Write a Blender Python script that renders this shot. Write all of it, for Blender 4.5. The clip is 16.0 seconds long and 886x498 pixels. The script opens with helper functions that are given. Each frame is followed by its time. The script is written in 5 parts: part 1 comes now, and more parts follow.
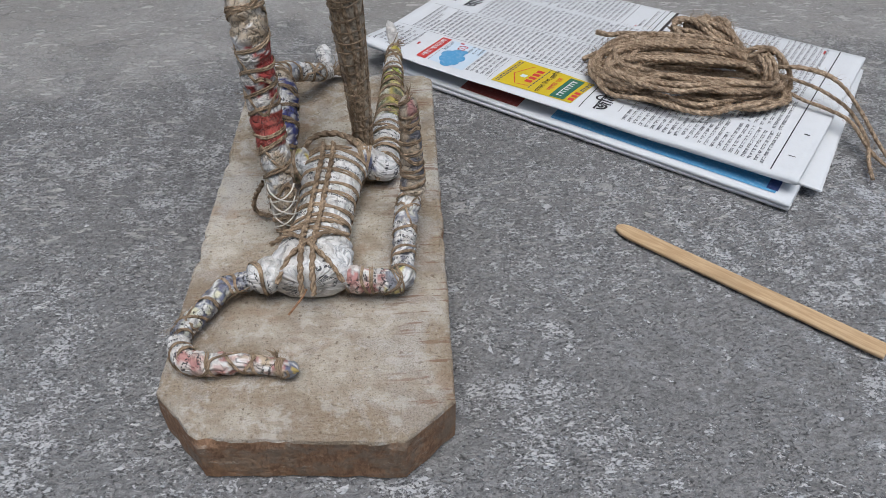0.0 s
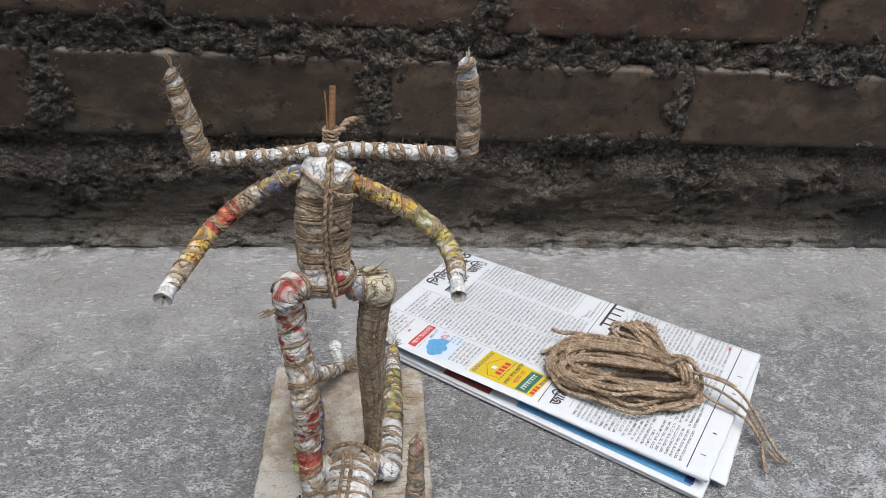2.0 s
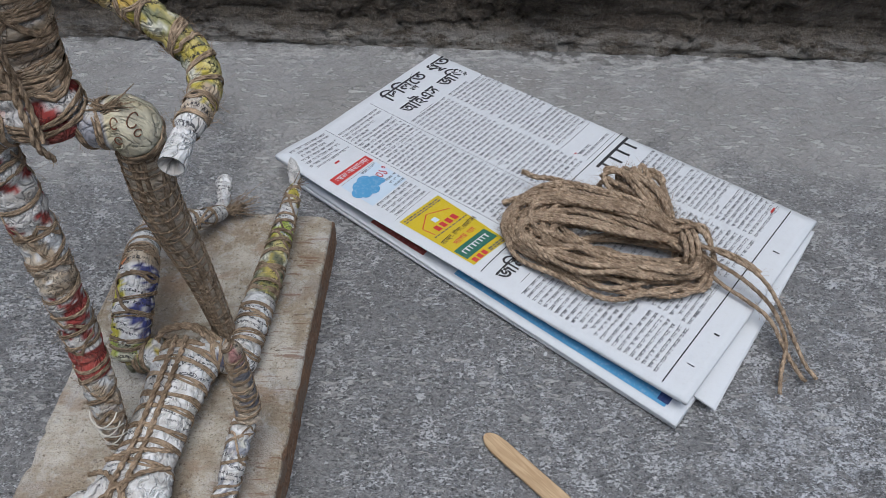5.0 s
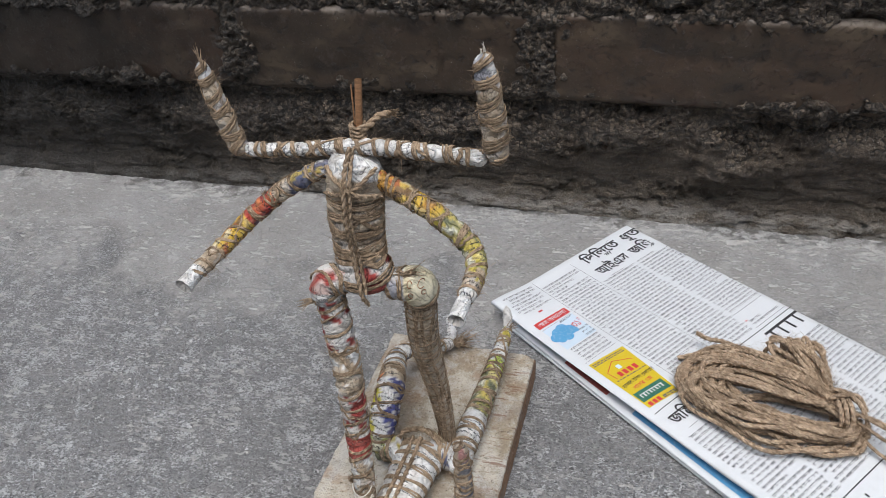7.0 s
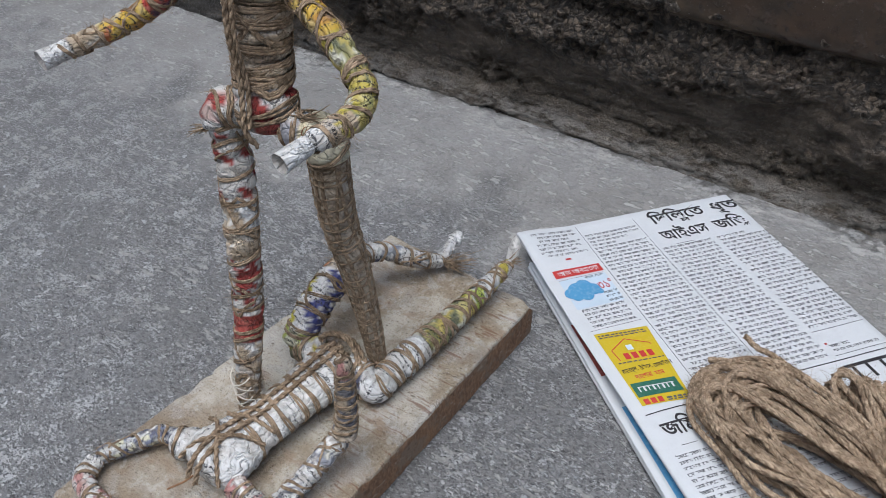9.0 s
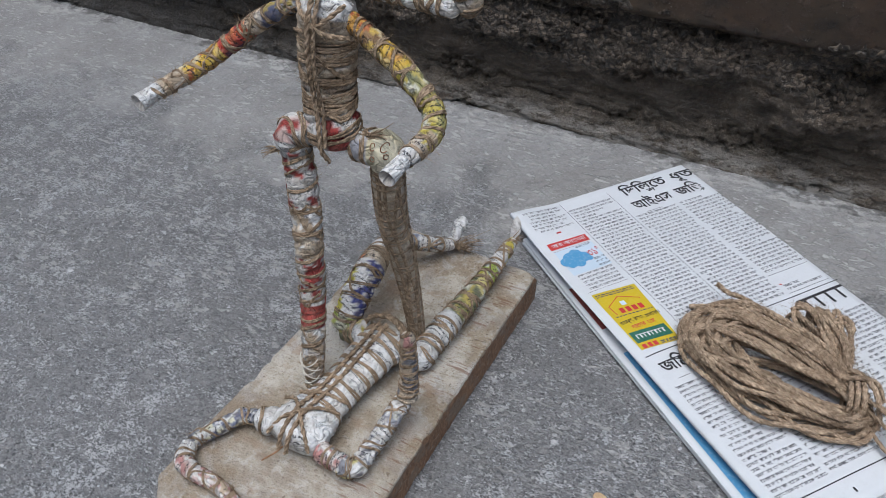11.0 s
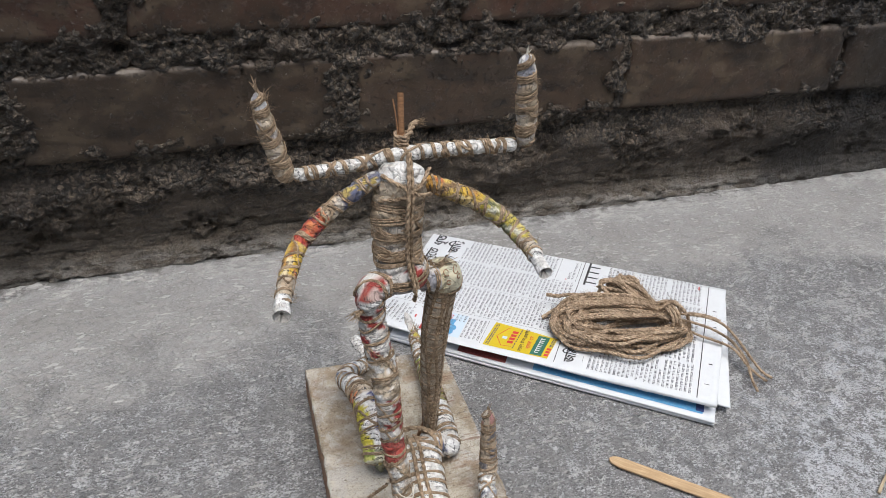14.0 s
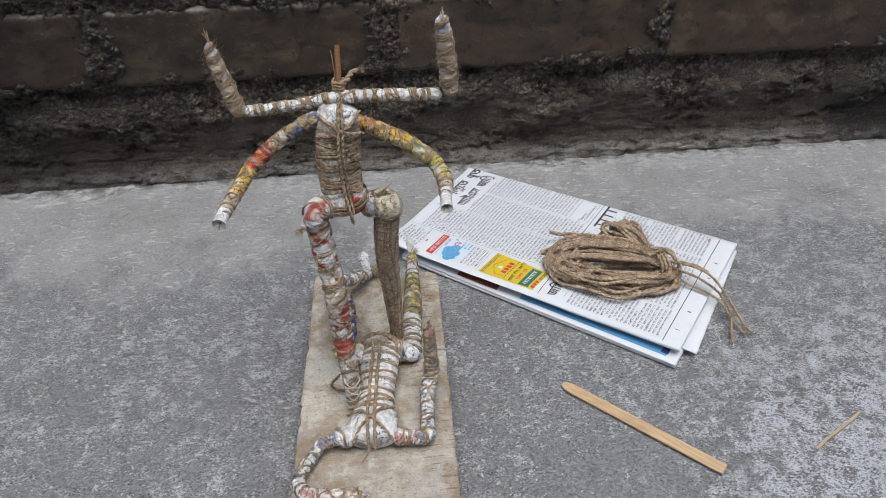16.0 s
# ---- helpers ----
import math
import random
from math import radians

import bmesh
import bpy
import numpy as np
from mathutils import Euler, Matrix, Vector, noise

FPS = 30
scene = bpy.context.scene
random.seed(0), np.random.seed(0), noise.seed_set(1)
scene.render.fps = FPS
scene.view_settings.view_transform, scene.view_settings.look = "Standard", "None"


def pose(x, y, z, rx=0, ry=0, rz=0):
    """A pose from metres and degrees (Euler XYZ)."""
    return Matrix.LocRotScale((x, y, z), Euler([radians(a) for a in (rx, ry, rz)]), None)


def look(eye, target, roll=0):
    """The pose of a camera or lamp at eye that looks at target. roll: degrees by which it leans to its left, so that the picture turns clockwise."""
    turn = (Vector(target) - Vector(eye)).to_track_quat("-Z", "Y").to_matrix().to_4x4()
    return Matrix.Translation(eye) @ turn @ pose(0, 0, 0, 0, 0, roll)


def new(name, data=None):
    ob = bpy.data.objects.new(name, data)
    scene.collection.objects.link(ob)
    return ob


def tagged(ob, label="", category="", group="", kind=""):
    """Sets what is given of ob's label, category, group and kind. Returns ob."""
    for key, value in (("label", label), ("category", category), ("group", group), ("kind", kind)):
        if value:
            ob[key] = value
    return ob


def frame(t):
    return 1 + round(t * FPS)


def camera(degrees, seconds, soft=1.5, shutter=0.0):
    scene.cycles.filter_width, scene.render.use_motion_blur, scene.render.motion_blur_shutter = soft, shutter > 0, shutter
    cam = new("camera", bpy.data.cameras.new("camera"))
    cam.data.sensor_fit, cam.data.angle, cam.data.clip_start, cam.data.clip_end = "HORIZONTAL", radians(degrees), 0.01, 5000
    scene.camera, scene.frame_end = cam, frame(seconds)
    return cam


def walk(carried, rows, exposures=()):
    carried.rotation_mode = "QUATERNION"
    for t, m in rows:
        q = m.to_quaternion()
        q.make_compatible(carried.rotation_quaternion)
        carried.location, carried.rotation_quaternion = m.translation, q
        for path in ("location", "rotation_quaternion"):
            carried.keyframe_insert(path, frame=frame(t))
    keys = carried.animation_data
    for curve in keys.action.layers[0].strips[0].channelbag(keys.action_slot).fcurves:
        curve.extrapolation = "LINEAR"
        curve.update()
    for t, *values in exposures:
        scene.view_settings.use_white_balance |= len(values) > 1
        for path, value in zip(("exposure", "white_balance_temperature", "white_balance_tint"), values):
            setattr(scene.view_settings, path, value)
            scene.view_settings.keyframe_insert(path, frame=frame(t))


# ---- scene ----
cam = camera(59.6, 16.0, 0.7)
PATH = [
    (0, (0.032, 0.025, 0.266), (0.169, 1.506, -1.071), 0.7),
    (0.5, (0.016, 0.026, 0.28), (0.216, 1.552, -0.997), 3.1),
    (1, (0.0064, 0.0296, 0.3476), (0.2247, 1.6589, -0.7912), 3.56),
    (1.5, (-0.001, 0.007, 0.404), (0.245, 1.684, -0.659), 4.2),
    (2, (-0.0043, 0.0005, 0.4245), (0.2744, 1.6702, -0.6394), 5.10),
    (2.5, (-0.0069, -0.0097, 0.4369), (0.2841, 1.6191, -0.6874), 5.59),
    (3, (-0.004, -0.055, 0.473), (0.257, 1.486, -0.774), 5.8),
    (3.2, (0.004, -0.086, 0.471), (0.205, 1.446, -0.8), 4.3),
    (5.3, (0.133, 0.152, 0.348), (0.117, 1.474, -1.153), 1.6),
    (5.5, (0.128, 0.142, 0.358), (0.062, 1.467, -1.139), 0.2),
    (6, (0.1230, 0.1031, 0.4059), (-0.3612, 1.4301, -1.0110), -9.84),
    (6.5, (0.1295, 0.0729, 0.4361), (-0.3848, 1.5151, -0.8511), -7.21),
    (7, (0.1245, 0.0605, 0.4418), (-0.3479, 1.5615, -0.7914), -5.22),
    (7.5, (0.1169, 0.0466, 0.4387), (-0.3095, 1.4933, -0.8748), -3.13),
    (8, (0.1191, 0.0397, 0.4269), (-0.2634, 1.4075, -0.9810), -2.40),
    (8.5, (0.1272, 0.0476, 0.3985), (-0.3483, 1.3617, -1.0325), 0.33),
    (8.7, (0.172, 0.112, 0.351), (-0.629, 1.270, -1.069), 7.0),
    (8.8, (0.191, 0.139, 0.336), (-0.628, 1.364, -1.018), 4.2),
    (9, (0.2136, 0.1585, 0.3459), (-0.6806, 1.3993, -0.9426), -1.21),
    (9.5, (0.2127, 0.1289, 0.3544), (-0.6436, 1.3848, -0.9448), 0.30),
    (9.7, (0.2147, 0.1239, 0.3564), (-0.6326, 1.3878, -0.9418), -0.20),
    (12, (0.0762, 0.0282, 0.4292), (-0.1685, 1.4768, -0.9284), 0.65),
    (12.2, (0.023, 0.011, 0.435), (0.006, 1.502, -0.897), 3.9),
    (12.5, (-0.035, -0.013, 0.438), (0.081, 1.475, -0.892), 3.6),
    (13, (-0.1316, -0.0050, 0.4279), (0.1525, 1.4625, -0.9005), 3.79),
    (13.5, (-0.1395, 0.0084, 0.4237), (0.4671, 1.5276, -0.7261), 5.36),
    (14, (-0.116, 0.003, 0.438), (0.488, 1.568, -0.652), 3.6),
    (14.5, (-0.0563, -0.0158, 0.4518), (0.4108, 1.5151, -0.7481), 1.69),
    (15, (-0.014, -0.04, 0.449), (0.288, 1.446, -0.856), 0.7),
    (15.5, (0.005, -0.056, 0.458), (0.209, 1.43, -0.865), -0.9),
    (16, (0.012, -0.083, 0.483), (0.175, 1.47, -0.766), -0.4),
]
walk(cam, [(t, look(eye, target, roll)) for t, eye, target, roll in PATH],
     [(0.0, 0.50, 6400, 10), (0.6, 0.52, 6400, 10), (1.0, 0.56, 6350, 10), (1.5, 0.76, 6500, 10), (2.0, 0.84, 6600, 10), (3.0, 0.76, 6350, 10), (5.5, 0.28, 6150, 10), (6.0, 0.40, 6100, 10), (6.5, 0.60, 6350, 10),
      (7.0, 0.72, 6550, 10), (7.5, 0.68, 6450, 10), (8.0, 0.55, 6400, 10), (8.5, 0.52, 6150, 10), (9.0, 0.52, 6200, 10), (9.7, 0.53, 6200, 10),
      (12.0, 0.44, 6150, 10), (12.5, 0.60, 6400, 10), (13.0, 0.68, 6350, 10), (13.5, 0.76, 6700, 10), (14.0, 0.86, 6700, 10), (14.5, 0.84, 6500, 10), (15.0, 0.68, 6350, 10), (15.5, 0.68, 6450, 10), (16.0, 0.68, 6450, 10)])

# ---- light: an overcast courtyard ----
world = bpy.data.worlds.new("overcast_sky")
scene.world = world
world.use_nodes = True
wn = world.node_tree
sky = wn.nodes.new("ShaderNodeTexSky")
sky.sky_type = "NISHITA"
sky.sun_disc = False
sky.sun_elevation, sky.sun_rotation = radians(76), radians(180)
sky.air_density, sky.dust_density, sky.ozone_density = 1.0, 3.0, 1.0
wn.links.new(sky.outputs[0], wn.nodes["Background"].inputs[0])
wn.nodes["Background"].inputs[1].default_value = 0.15
sun = new("sun", bpy.data.lights.new("sun", "SUN"))
sun.data.energy, sun.data.angle, sun.data.color = 1.5, radians(50), (0.925, 0.98, 1.0)
sun.matrix_world = look((0.1, -0.35, 2.0), (0, 0.1, 0))


# ---- materials ----
class Nodes:
    """A short way to write a node material."""

    def __init__(self, name, rough=0.8, spec=0.3):
        self.mat = bpy.data.materials.new(name)
        self.mat.use_nodes = True
        self.tree = self.mat.node_tree
        self.bsdf = self.tree.nodes["Principled BSDF"]
        self.bsdf.inputs["Roughness"].default_value = rough
        self.bsdf.inputs["Specular IOR Level"].default_value = spec

    def put(self, socket, value):
        if isinstance(value, bpy.types.NodeSocket):
            self.tree.links.new(value, socket)
        elif isinstance(value, (tuple, list)) and len(value) == 3 and socket.type == "RGBA":
            socket.default_value = (*value, 1)
        else:
            socket.default_value = value

    def node(self, kind, out=0, props=None, **ins):
        n = self.tree.nodes.new("ShaderNode" + kind)
        props = props or {}
        if "operation" in props:
            n.operation = props["operation"]
        if props.get("use_clamp"):
            n.use_clamp = True
        if "interpolation_type" in props:
            n.interpolation_type = props["interpolation_type"]
        if "attribute_name" in props:
            n.attribute_name = props["attribute_name"]
        if "feature" in props:
            n.feature = props["feature"]
        for k, v in ins.items():
            self.put(n.inputs[int(k[1:])] if k[0] == "i" and k[1:].isdigit() else n.inputs[k.replace("_", " ")], v)
        return n.outputs[out]

    def pos(self):
        return self.node("NewGeometry")

    def obj(self):
        return self.node("TexCoord", 3)

    def uv(self):
        return self.node("TexCoord", 2)

    def noise(self, vec, scale, detail=3.0, rough=0.55, distort=0.0):
        return self.node("TexNoise", 0, Vector=vec, Scale=scale, Detail=detail, Roughness=rough, Distortion=distort)

    def math(self, op, a, b=0.0, clamp=False):
        return self.node("Math", 0, {"operation": op, "use_clamp": clamp}, i0=a, i1=b)

    def ramp(self, fac, lo, hi, to0=0.0, to1=1.0):
        return self.node("MapRange", 0, {"interpolation_type": "SMOOTHSTEP"}, i0=fac, i1=lo, i2=hi, i3=to0, i4=to1)

    def mix(self, fac, a, b, blend="MIX"):
        n = self.tree.nodes.new("ShaderNodeMix")
        n.data_type, n.blend_type = "RGBA", blend
        self.put(n.inputs[0], fac)
        self.put(n.inputs[6], a)
        self.put(n.inputs[7], b)
        return n.outputs[2]

    def scaled(self, vec, s):
        return self.node("Mapping", 0, None, Vector=vec, Scale=s)

    def bump(self, height, dist, strength=1.0, under=None):
        n = self.tree.nodes.new("ShaderNodeBump")
        n.inputs["Strength"].default_value = strength
        n.inputs["Distance"].default_value = dist
        self.put(n.inputs["Height"], height)
        if under is not None:
            self.put(n.inputs["Normal"], under)
        return n.outputs[0]

    def done(self, color=None, rough=None, normal=None):
        if color is not None:
            self.put(self.bsdf.inputs["Base Color"], color)
        if rough is not None:
            self.put(self.bsdf.inputs["Roughness"], rough)
        if normal is not None:
            self.put(self.bsdf.inputs["Normal"], normal)
        return self.mat


def concrete_material():
    n = Nodes("worn_concrete", 0.75, 0.35)
    p = n.pos()
    north = n.node("SeparateXYZ", 1, None, i0=p)
    big, patch, mid = n.noise(p, 5.0, 4.0, 0.6), n.noise(p, 15.0, 6.0, 0.70, 0.6), n.noise(p, 48.0, 5.0, 0.68, 0.5)
    clump = n.noise(p, 120.0, 4.0, 0.68, 0.4)
    grain = n.noise(n.scaled(p, (0.85, 1.15, 1.0)), 430.0, 5.0, 0.72, 0.6)
    flake = n.noise(n.scaled(p, (0.75, 1.2, 1.0)), 600.0, 4.0, 0.68, 0.7)
    grit = n.noise(p, 1500.0, 2.0, 0.6)
    # the strip by the wall is trowelled smooth; one patch is worn white, two are dark and smooth
    worn = n.ramp(n.math("ADD", north, n.math("MULTIPLY", n.math("SUBTRACT", n.math("ADD", n.math("MULTIPLY", big, 0.5), n.math("MULTIPLY", patch, 0.5)), 0.5), 0.75)), 0.44, 0.60, 1.0, 0.42)

    def spot(x, y, reach, full, wave):
        away = n.node("VectorMath", 1, {"operation": "DISTANCE"}, i0=p, i1=(x, y, 0.0))
        return n.ramp(n.math("ADD", away, n.math("MULTIPLY", n.math("SUBTRACT", patch, 0.5), wave)), reach, full)
    white = spot(0.42, 0.200, 0.25, 0.05, 0.62)
    dark = n.math("MAXIMUM", spot(0.185, 0.215, 0.105, 0.035, 0.22), spot(-0.01, 0.13, 0.10, 0.03, 0.22))
    loose = n.math("ADD", n.math("MULTIPLY", n.math("SUBTRACT", clump, 0.5), 0.46), n.math("MULTIPLY", n.math("SUBTRACT", mid, 0.5), 0.44))
    loose = n.math("ADD", loose, n.math("MULTIPLY", n.math("SUBTRACT", patch, 0.5), 0.30))
    loose = n.math("ADD", loose, n.math("MULTIPLY", white, 0.075))
    loose = n.math("SUBTRACT", loose, n.math("MULTIPLY", dark, 0.07))
    base = n.mix(n.ramp(mid, 0.34, 0.66), (0.190, 0.187, 0.184), (0.310, 0.306, 0.300))
    base = n.mix(n.math("MULTIPLY", n.ramp(patch, 0.47, 0.38), 0.6), base, (0.150, 0.146, 0.140))
    base = n.mix(n.math("MULTIPLY", dark, 0.75), base, (0.150, 0.146, 0.142))
    base = n.mix(n.ramp(grain, 0.36, 0.64), n.mix(0.50, base, (0.090, 0.088, 0.087)), n.mix(0.55, base, (0.385, 0.383, 0.380)))
    base = n.mix(n.ramp(grit, 0.35, 0.72), n.mix(0.30, base, (0.075, 0.075, 0.077)), n.mix(0.22, base, (0.36, 0.36, 0.365)))
    # thin flakes of skin that peel off the smoother part
    zone = n.math("MULTIPLY", n.ramp(n.math("ADD", n.noise(p, 34.0, 4.0, 0.65, 0.3), n.math("MULTIPLY", n.math("SUBTRACT", patch, 0.5), 0.5)), 0.40, 0.56), n.ramp(north, 0.22, 0.36))
    peel = n.ramp(n.math("ADD", n.noise(n.scaled(p, (0.50, 1.25, 1.0)), 210.0, 3.0, 0.58, 0.4), n.math("MULTIPLY", zone, 0.07)), 0.63, 0.67)
    peel = n.math("MULTIPLY", peel, n.ramp(north, 0.22, 0.36))
    flecks = n.math("MULTIPLY", n.ramp(n.math("ADD", flake, n.math("MULTIPLY", loose, 1.25)), 0.53, 0.585), worn)
    base = n.mix(n.math("MULTIPLY", flecks, 0.90), base, n.mix(white, (0.52, 0.523, 0.53), (0.64, 0.655, 0.685)))
    film = n.math("MULTIPLY", white, n.ramp(n.math("ADD", mid, n.math("MULTIPLY", n.math("SUBTRACT", clump, 0.5), 0.8)), 0.44, 0.60, 0.0, 0.60))
    base = n.mix(film, base, (0.50, 0.515, 0.54))
    chips = n.ramp(n.math("ADD", n.noise(p, 150.0, 3.0, 0.6, 0.6), n.math("MULTIPLY", big, 0.25)), 0.79, 0.83)
    base = n.mix(n.math("MULTIPLY", chips, worn), base, (0.56, 0.565, 0.575))
    pits = n.ramp(n.math("SUBTRACT", n.noise(n.scaled(p, (0.85, 1.2, 1.0)), 720.0, 3.0, 0.66, 0.6), n.math("MULTIPLY", loose, 0.25)), 0.37, 0.43, 1.0, 0.0)
    base = n.mix(n.math("MULTIPLY", pits, n.ramp(worn, 0.4, 1.0, 0.25, 0.66)), base, (0.042, 0.041, 0.042))
    stain = n.ramp(n.noise(p, 2.3, 5.0, 0.55, 0.5), 0.48, 0.7)
    base = n.mix(n.math("MULTIPLY", stain, 0.3), base, (0.19, 0.182, 0.168))
    spots = n.ramp(n.noise(p, 21.0, 3.0, 0.6, 0.3), 0.66, 0.71)
    base = n.mix(n.math("MULTIPLY", spots, 0.5), base, (0.088, 0.085, 0.082))
    smooth = n.ramp(worn, 0.46, 0.98, 0.80, 0.0)
    base = n.mix(n.math("MULTIPLY", smooth, 0.68), base, n.mix(n.ramp(patch, 0.4, 0.6), (0.278, 0.266, 0.246), (0.345, 0.334, 0.316)))
    base = n.mix(n.math("MULTIPLY", peel, 0.70), base, (0.50, 0.49, 0.475))
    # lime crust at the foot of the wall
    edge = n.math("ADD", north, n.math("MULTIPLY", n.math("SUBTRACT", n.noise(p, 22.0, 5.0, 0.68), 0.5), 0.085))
    crust = n.math("MULTIPLY", n.ramp(edge, 0.632, 0.656), n.math("MULTIPLY", n.ramp(n.noise(p, 19.0, 5.0, 0.72), 0.42, 0.54, 0.10, 0.85), n.ramp(n.noise(n.scaled(p, (0.6, 1.4, 1.0)), 130.0, 4.0, 0.7), 0.40, 0.56, 0.2, 1.0)))
    base = n.mix(crust, base, (0.47, 0.46, 0.44))
    # a broken darker strip right against the wall
    dark_edge = n.math("MULTIPLY", n.ramp(edge, 0.655, 0.674), n.ramp(n.noise(p, 60.0, 4.0, 0.7), 0.44, 0.56, 0.0, 0.7))
    base = n.mix(dark_edge, base, (0.075, 0.068, 0.058))
    rest = n.ramp(worn, 0.45, 1.0, 0.10, 1.0)
    h = n.math("MULTIPLY", n.math("ADD", n.math("MULTIPLY", grain, 0.6), n.math("MULTIPLY", grit, 0.15)), rest)
    h = n.math("ADD", h, n.math("MULTIPLY", peel, 0.45))
    h = n.math("ADD", h, n.math("MULTIPLY", flecks, 0.30))
    h = n.math("SUBTRACT", h, n.math("MULTIPLY", n.math("MULTIPLY", pits, rest), 0.5))
    h = n.math("ADD", h, n.math("MULTIPLY", n.math("MULTIPLY", crust, 1.5), clump))
    return n.done(base, n.ramp(mid, 0.3, 0.7, 0.55, 0.82), n.bump(h, 0.0022, 1.0))


def shaded(n, p, base):
    """Shade painted into the colour: broad patches that darken both ends of the wall."""
    x = n.node("SeparateXYZ", 0, None, i0=p)
    wave = n.math("MULTIPLY", n.noise(p, 4.5, 5.0, 0.65, 0.4), 0.7)
    end_shade = n.math("MAXIMUM", n.ramp(n.math("ADD", x, wave), 0.34, -0.10), n.ramp(n.math("SUBTRACT", x, wave), 0.12, 0.30))
    return n.mix(n.math("MULTIPLY", end_shade, 0.78), base, (0.014, 0.011, 0.008))


def brick_material():
    n = Nodes("sooty_brick", 0.5, 0.4)
    p = n.pos()
    rnd = n.node("ObjectInfo", 5)
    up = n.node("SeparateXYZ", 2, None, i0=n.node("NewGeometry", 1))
    z = n.node("SeparateXYZ", 2, None, i0=p)
    big, mid = n.noise(p, 14.0, 6.0, 0.7, 0.5), n.noise(p, 95.0, 6.0, 0.74)
    blot = n.noise(n.scaled(p, (0.8, 1.0, 1.2)), 26.0, 4.0, 0.62, 0.2)
    fine = n.noise(p, 420.0, 4.0, 0.70)
    base = n.mix(rnd, (0.056, 0.038, 0.025), (0.072, 0.041, 0.026))
    base = n.mix(n.math("MULTIPLY", n.ramp(z, 0.20, 0.26), 0.5), base, (0.088, 0.036, 0.024))
    base = n.mix(n.math("MULTIPLY", n.ramp(big, 0.44, 0.58), 0.7), base, (0.046, 0.034, 0.023))
    base = n.mix(n.math("MULTIPLY", n.ramp(blot, 0.52, 0.62), 0.6), base, (0.112, 0.082, 0.052))
    base = n.mix(n.math("MULTIPLY", n.ramp(blot, 0.44, 0.36), 0.6), base, (0.025, 0.019, 0.015))
    base = n.mix(n.math("MULTIPLY", n.ramp(mid, 0.54, 0.66), 0.45), base, (0.120, 0.075, 0.048))
    base = n.mix(n.math("MULTIPLY", n.ramp(mid, 0.44, 0.34), 0.45), base, (0.022, 0.017, 0.013))
    specks = n.math("MULTIPLY", n.ramp(fine, 0.64, 0.68), n.ramp(blot, 0.46, 0.58, 0.1, 1.0))
    base = n.mix(n.math("MULTIPLY", specks, 0.7), base, (0.36, 0.33, 0.29))
    # light caught on the top edges, painted as pale dust on upward faces
    lit_dust = n.math("MULTIPLY", n.ramp(up, 0.20, 0.65), n.ramp(n.noise(p, 45.0, 4.0, 0.65), 0.36, 0.56, 0.15, 0.9))
    base = n.mix(lit_dust, base, (0.24, 0.195, 0.155))
    base = shaded(n, p, base)
    h = n.math("SUBTRACT", n.ramp(mid, 0.55, 0.70), n.ramp(mid, 0.42, 0.30))
    h = n.math("ADD", n.math("MULTIPLY", h, 0.35), n.math("ADD", n.math("MULTIPLY", n.ramp(fine, 0.60, 0.68), 0.40), n.math("MULTIPLY", blot, 0.8)))
    return n.done(base, n.ramp(blot, 0.38, 0.62, 0.34, 0.60), n.bump(h, 0.0034, 1.0))


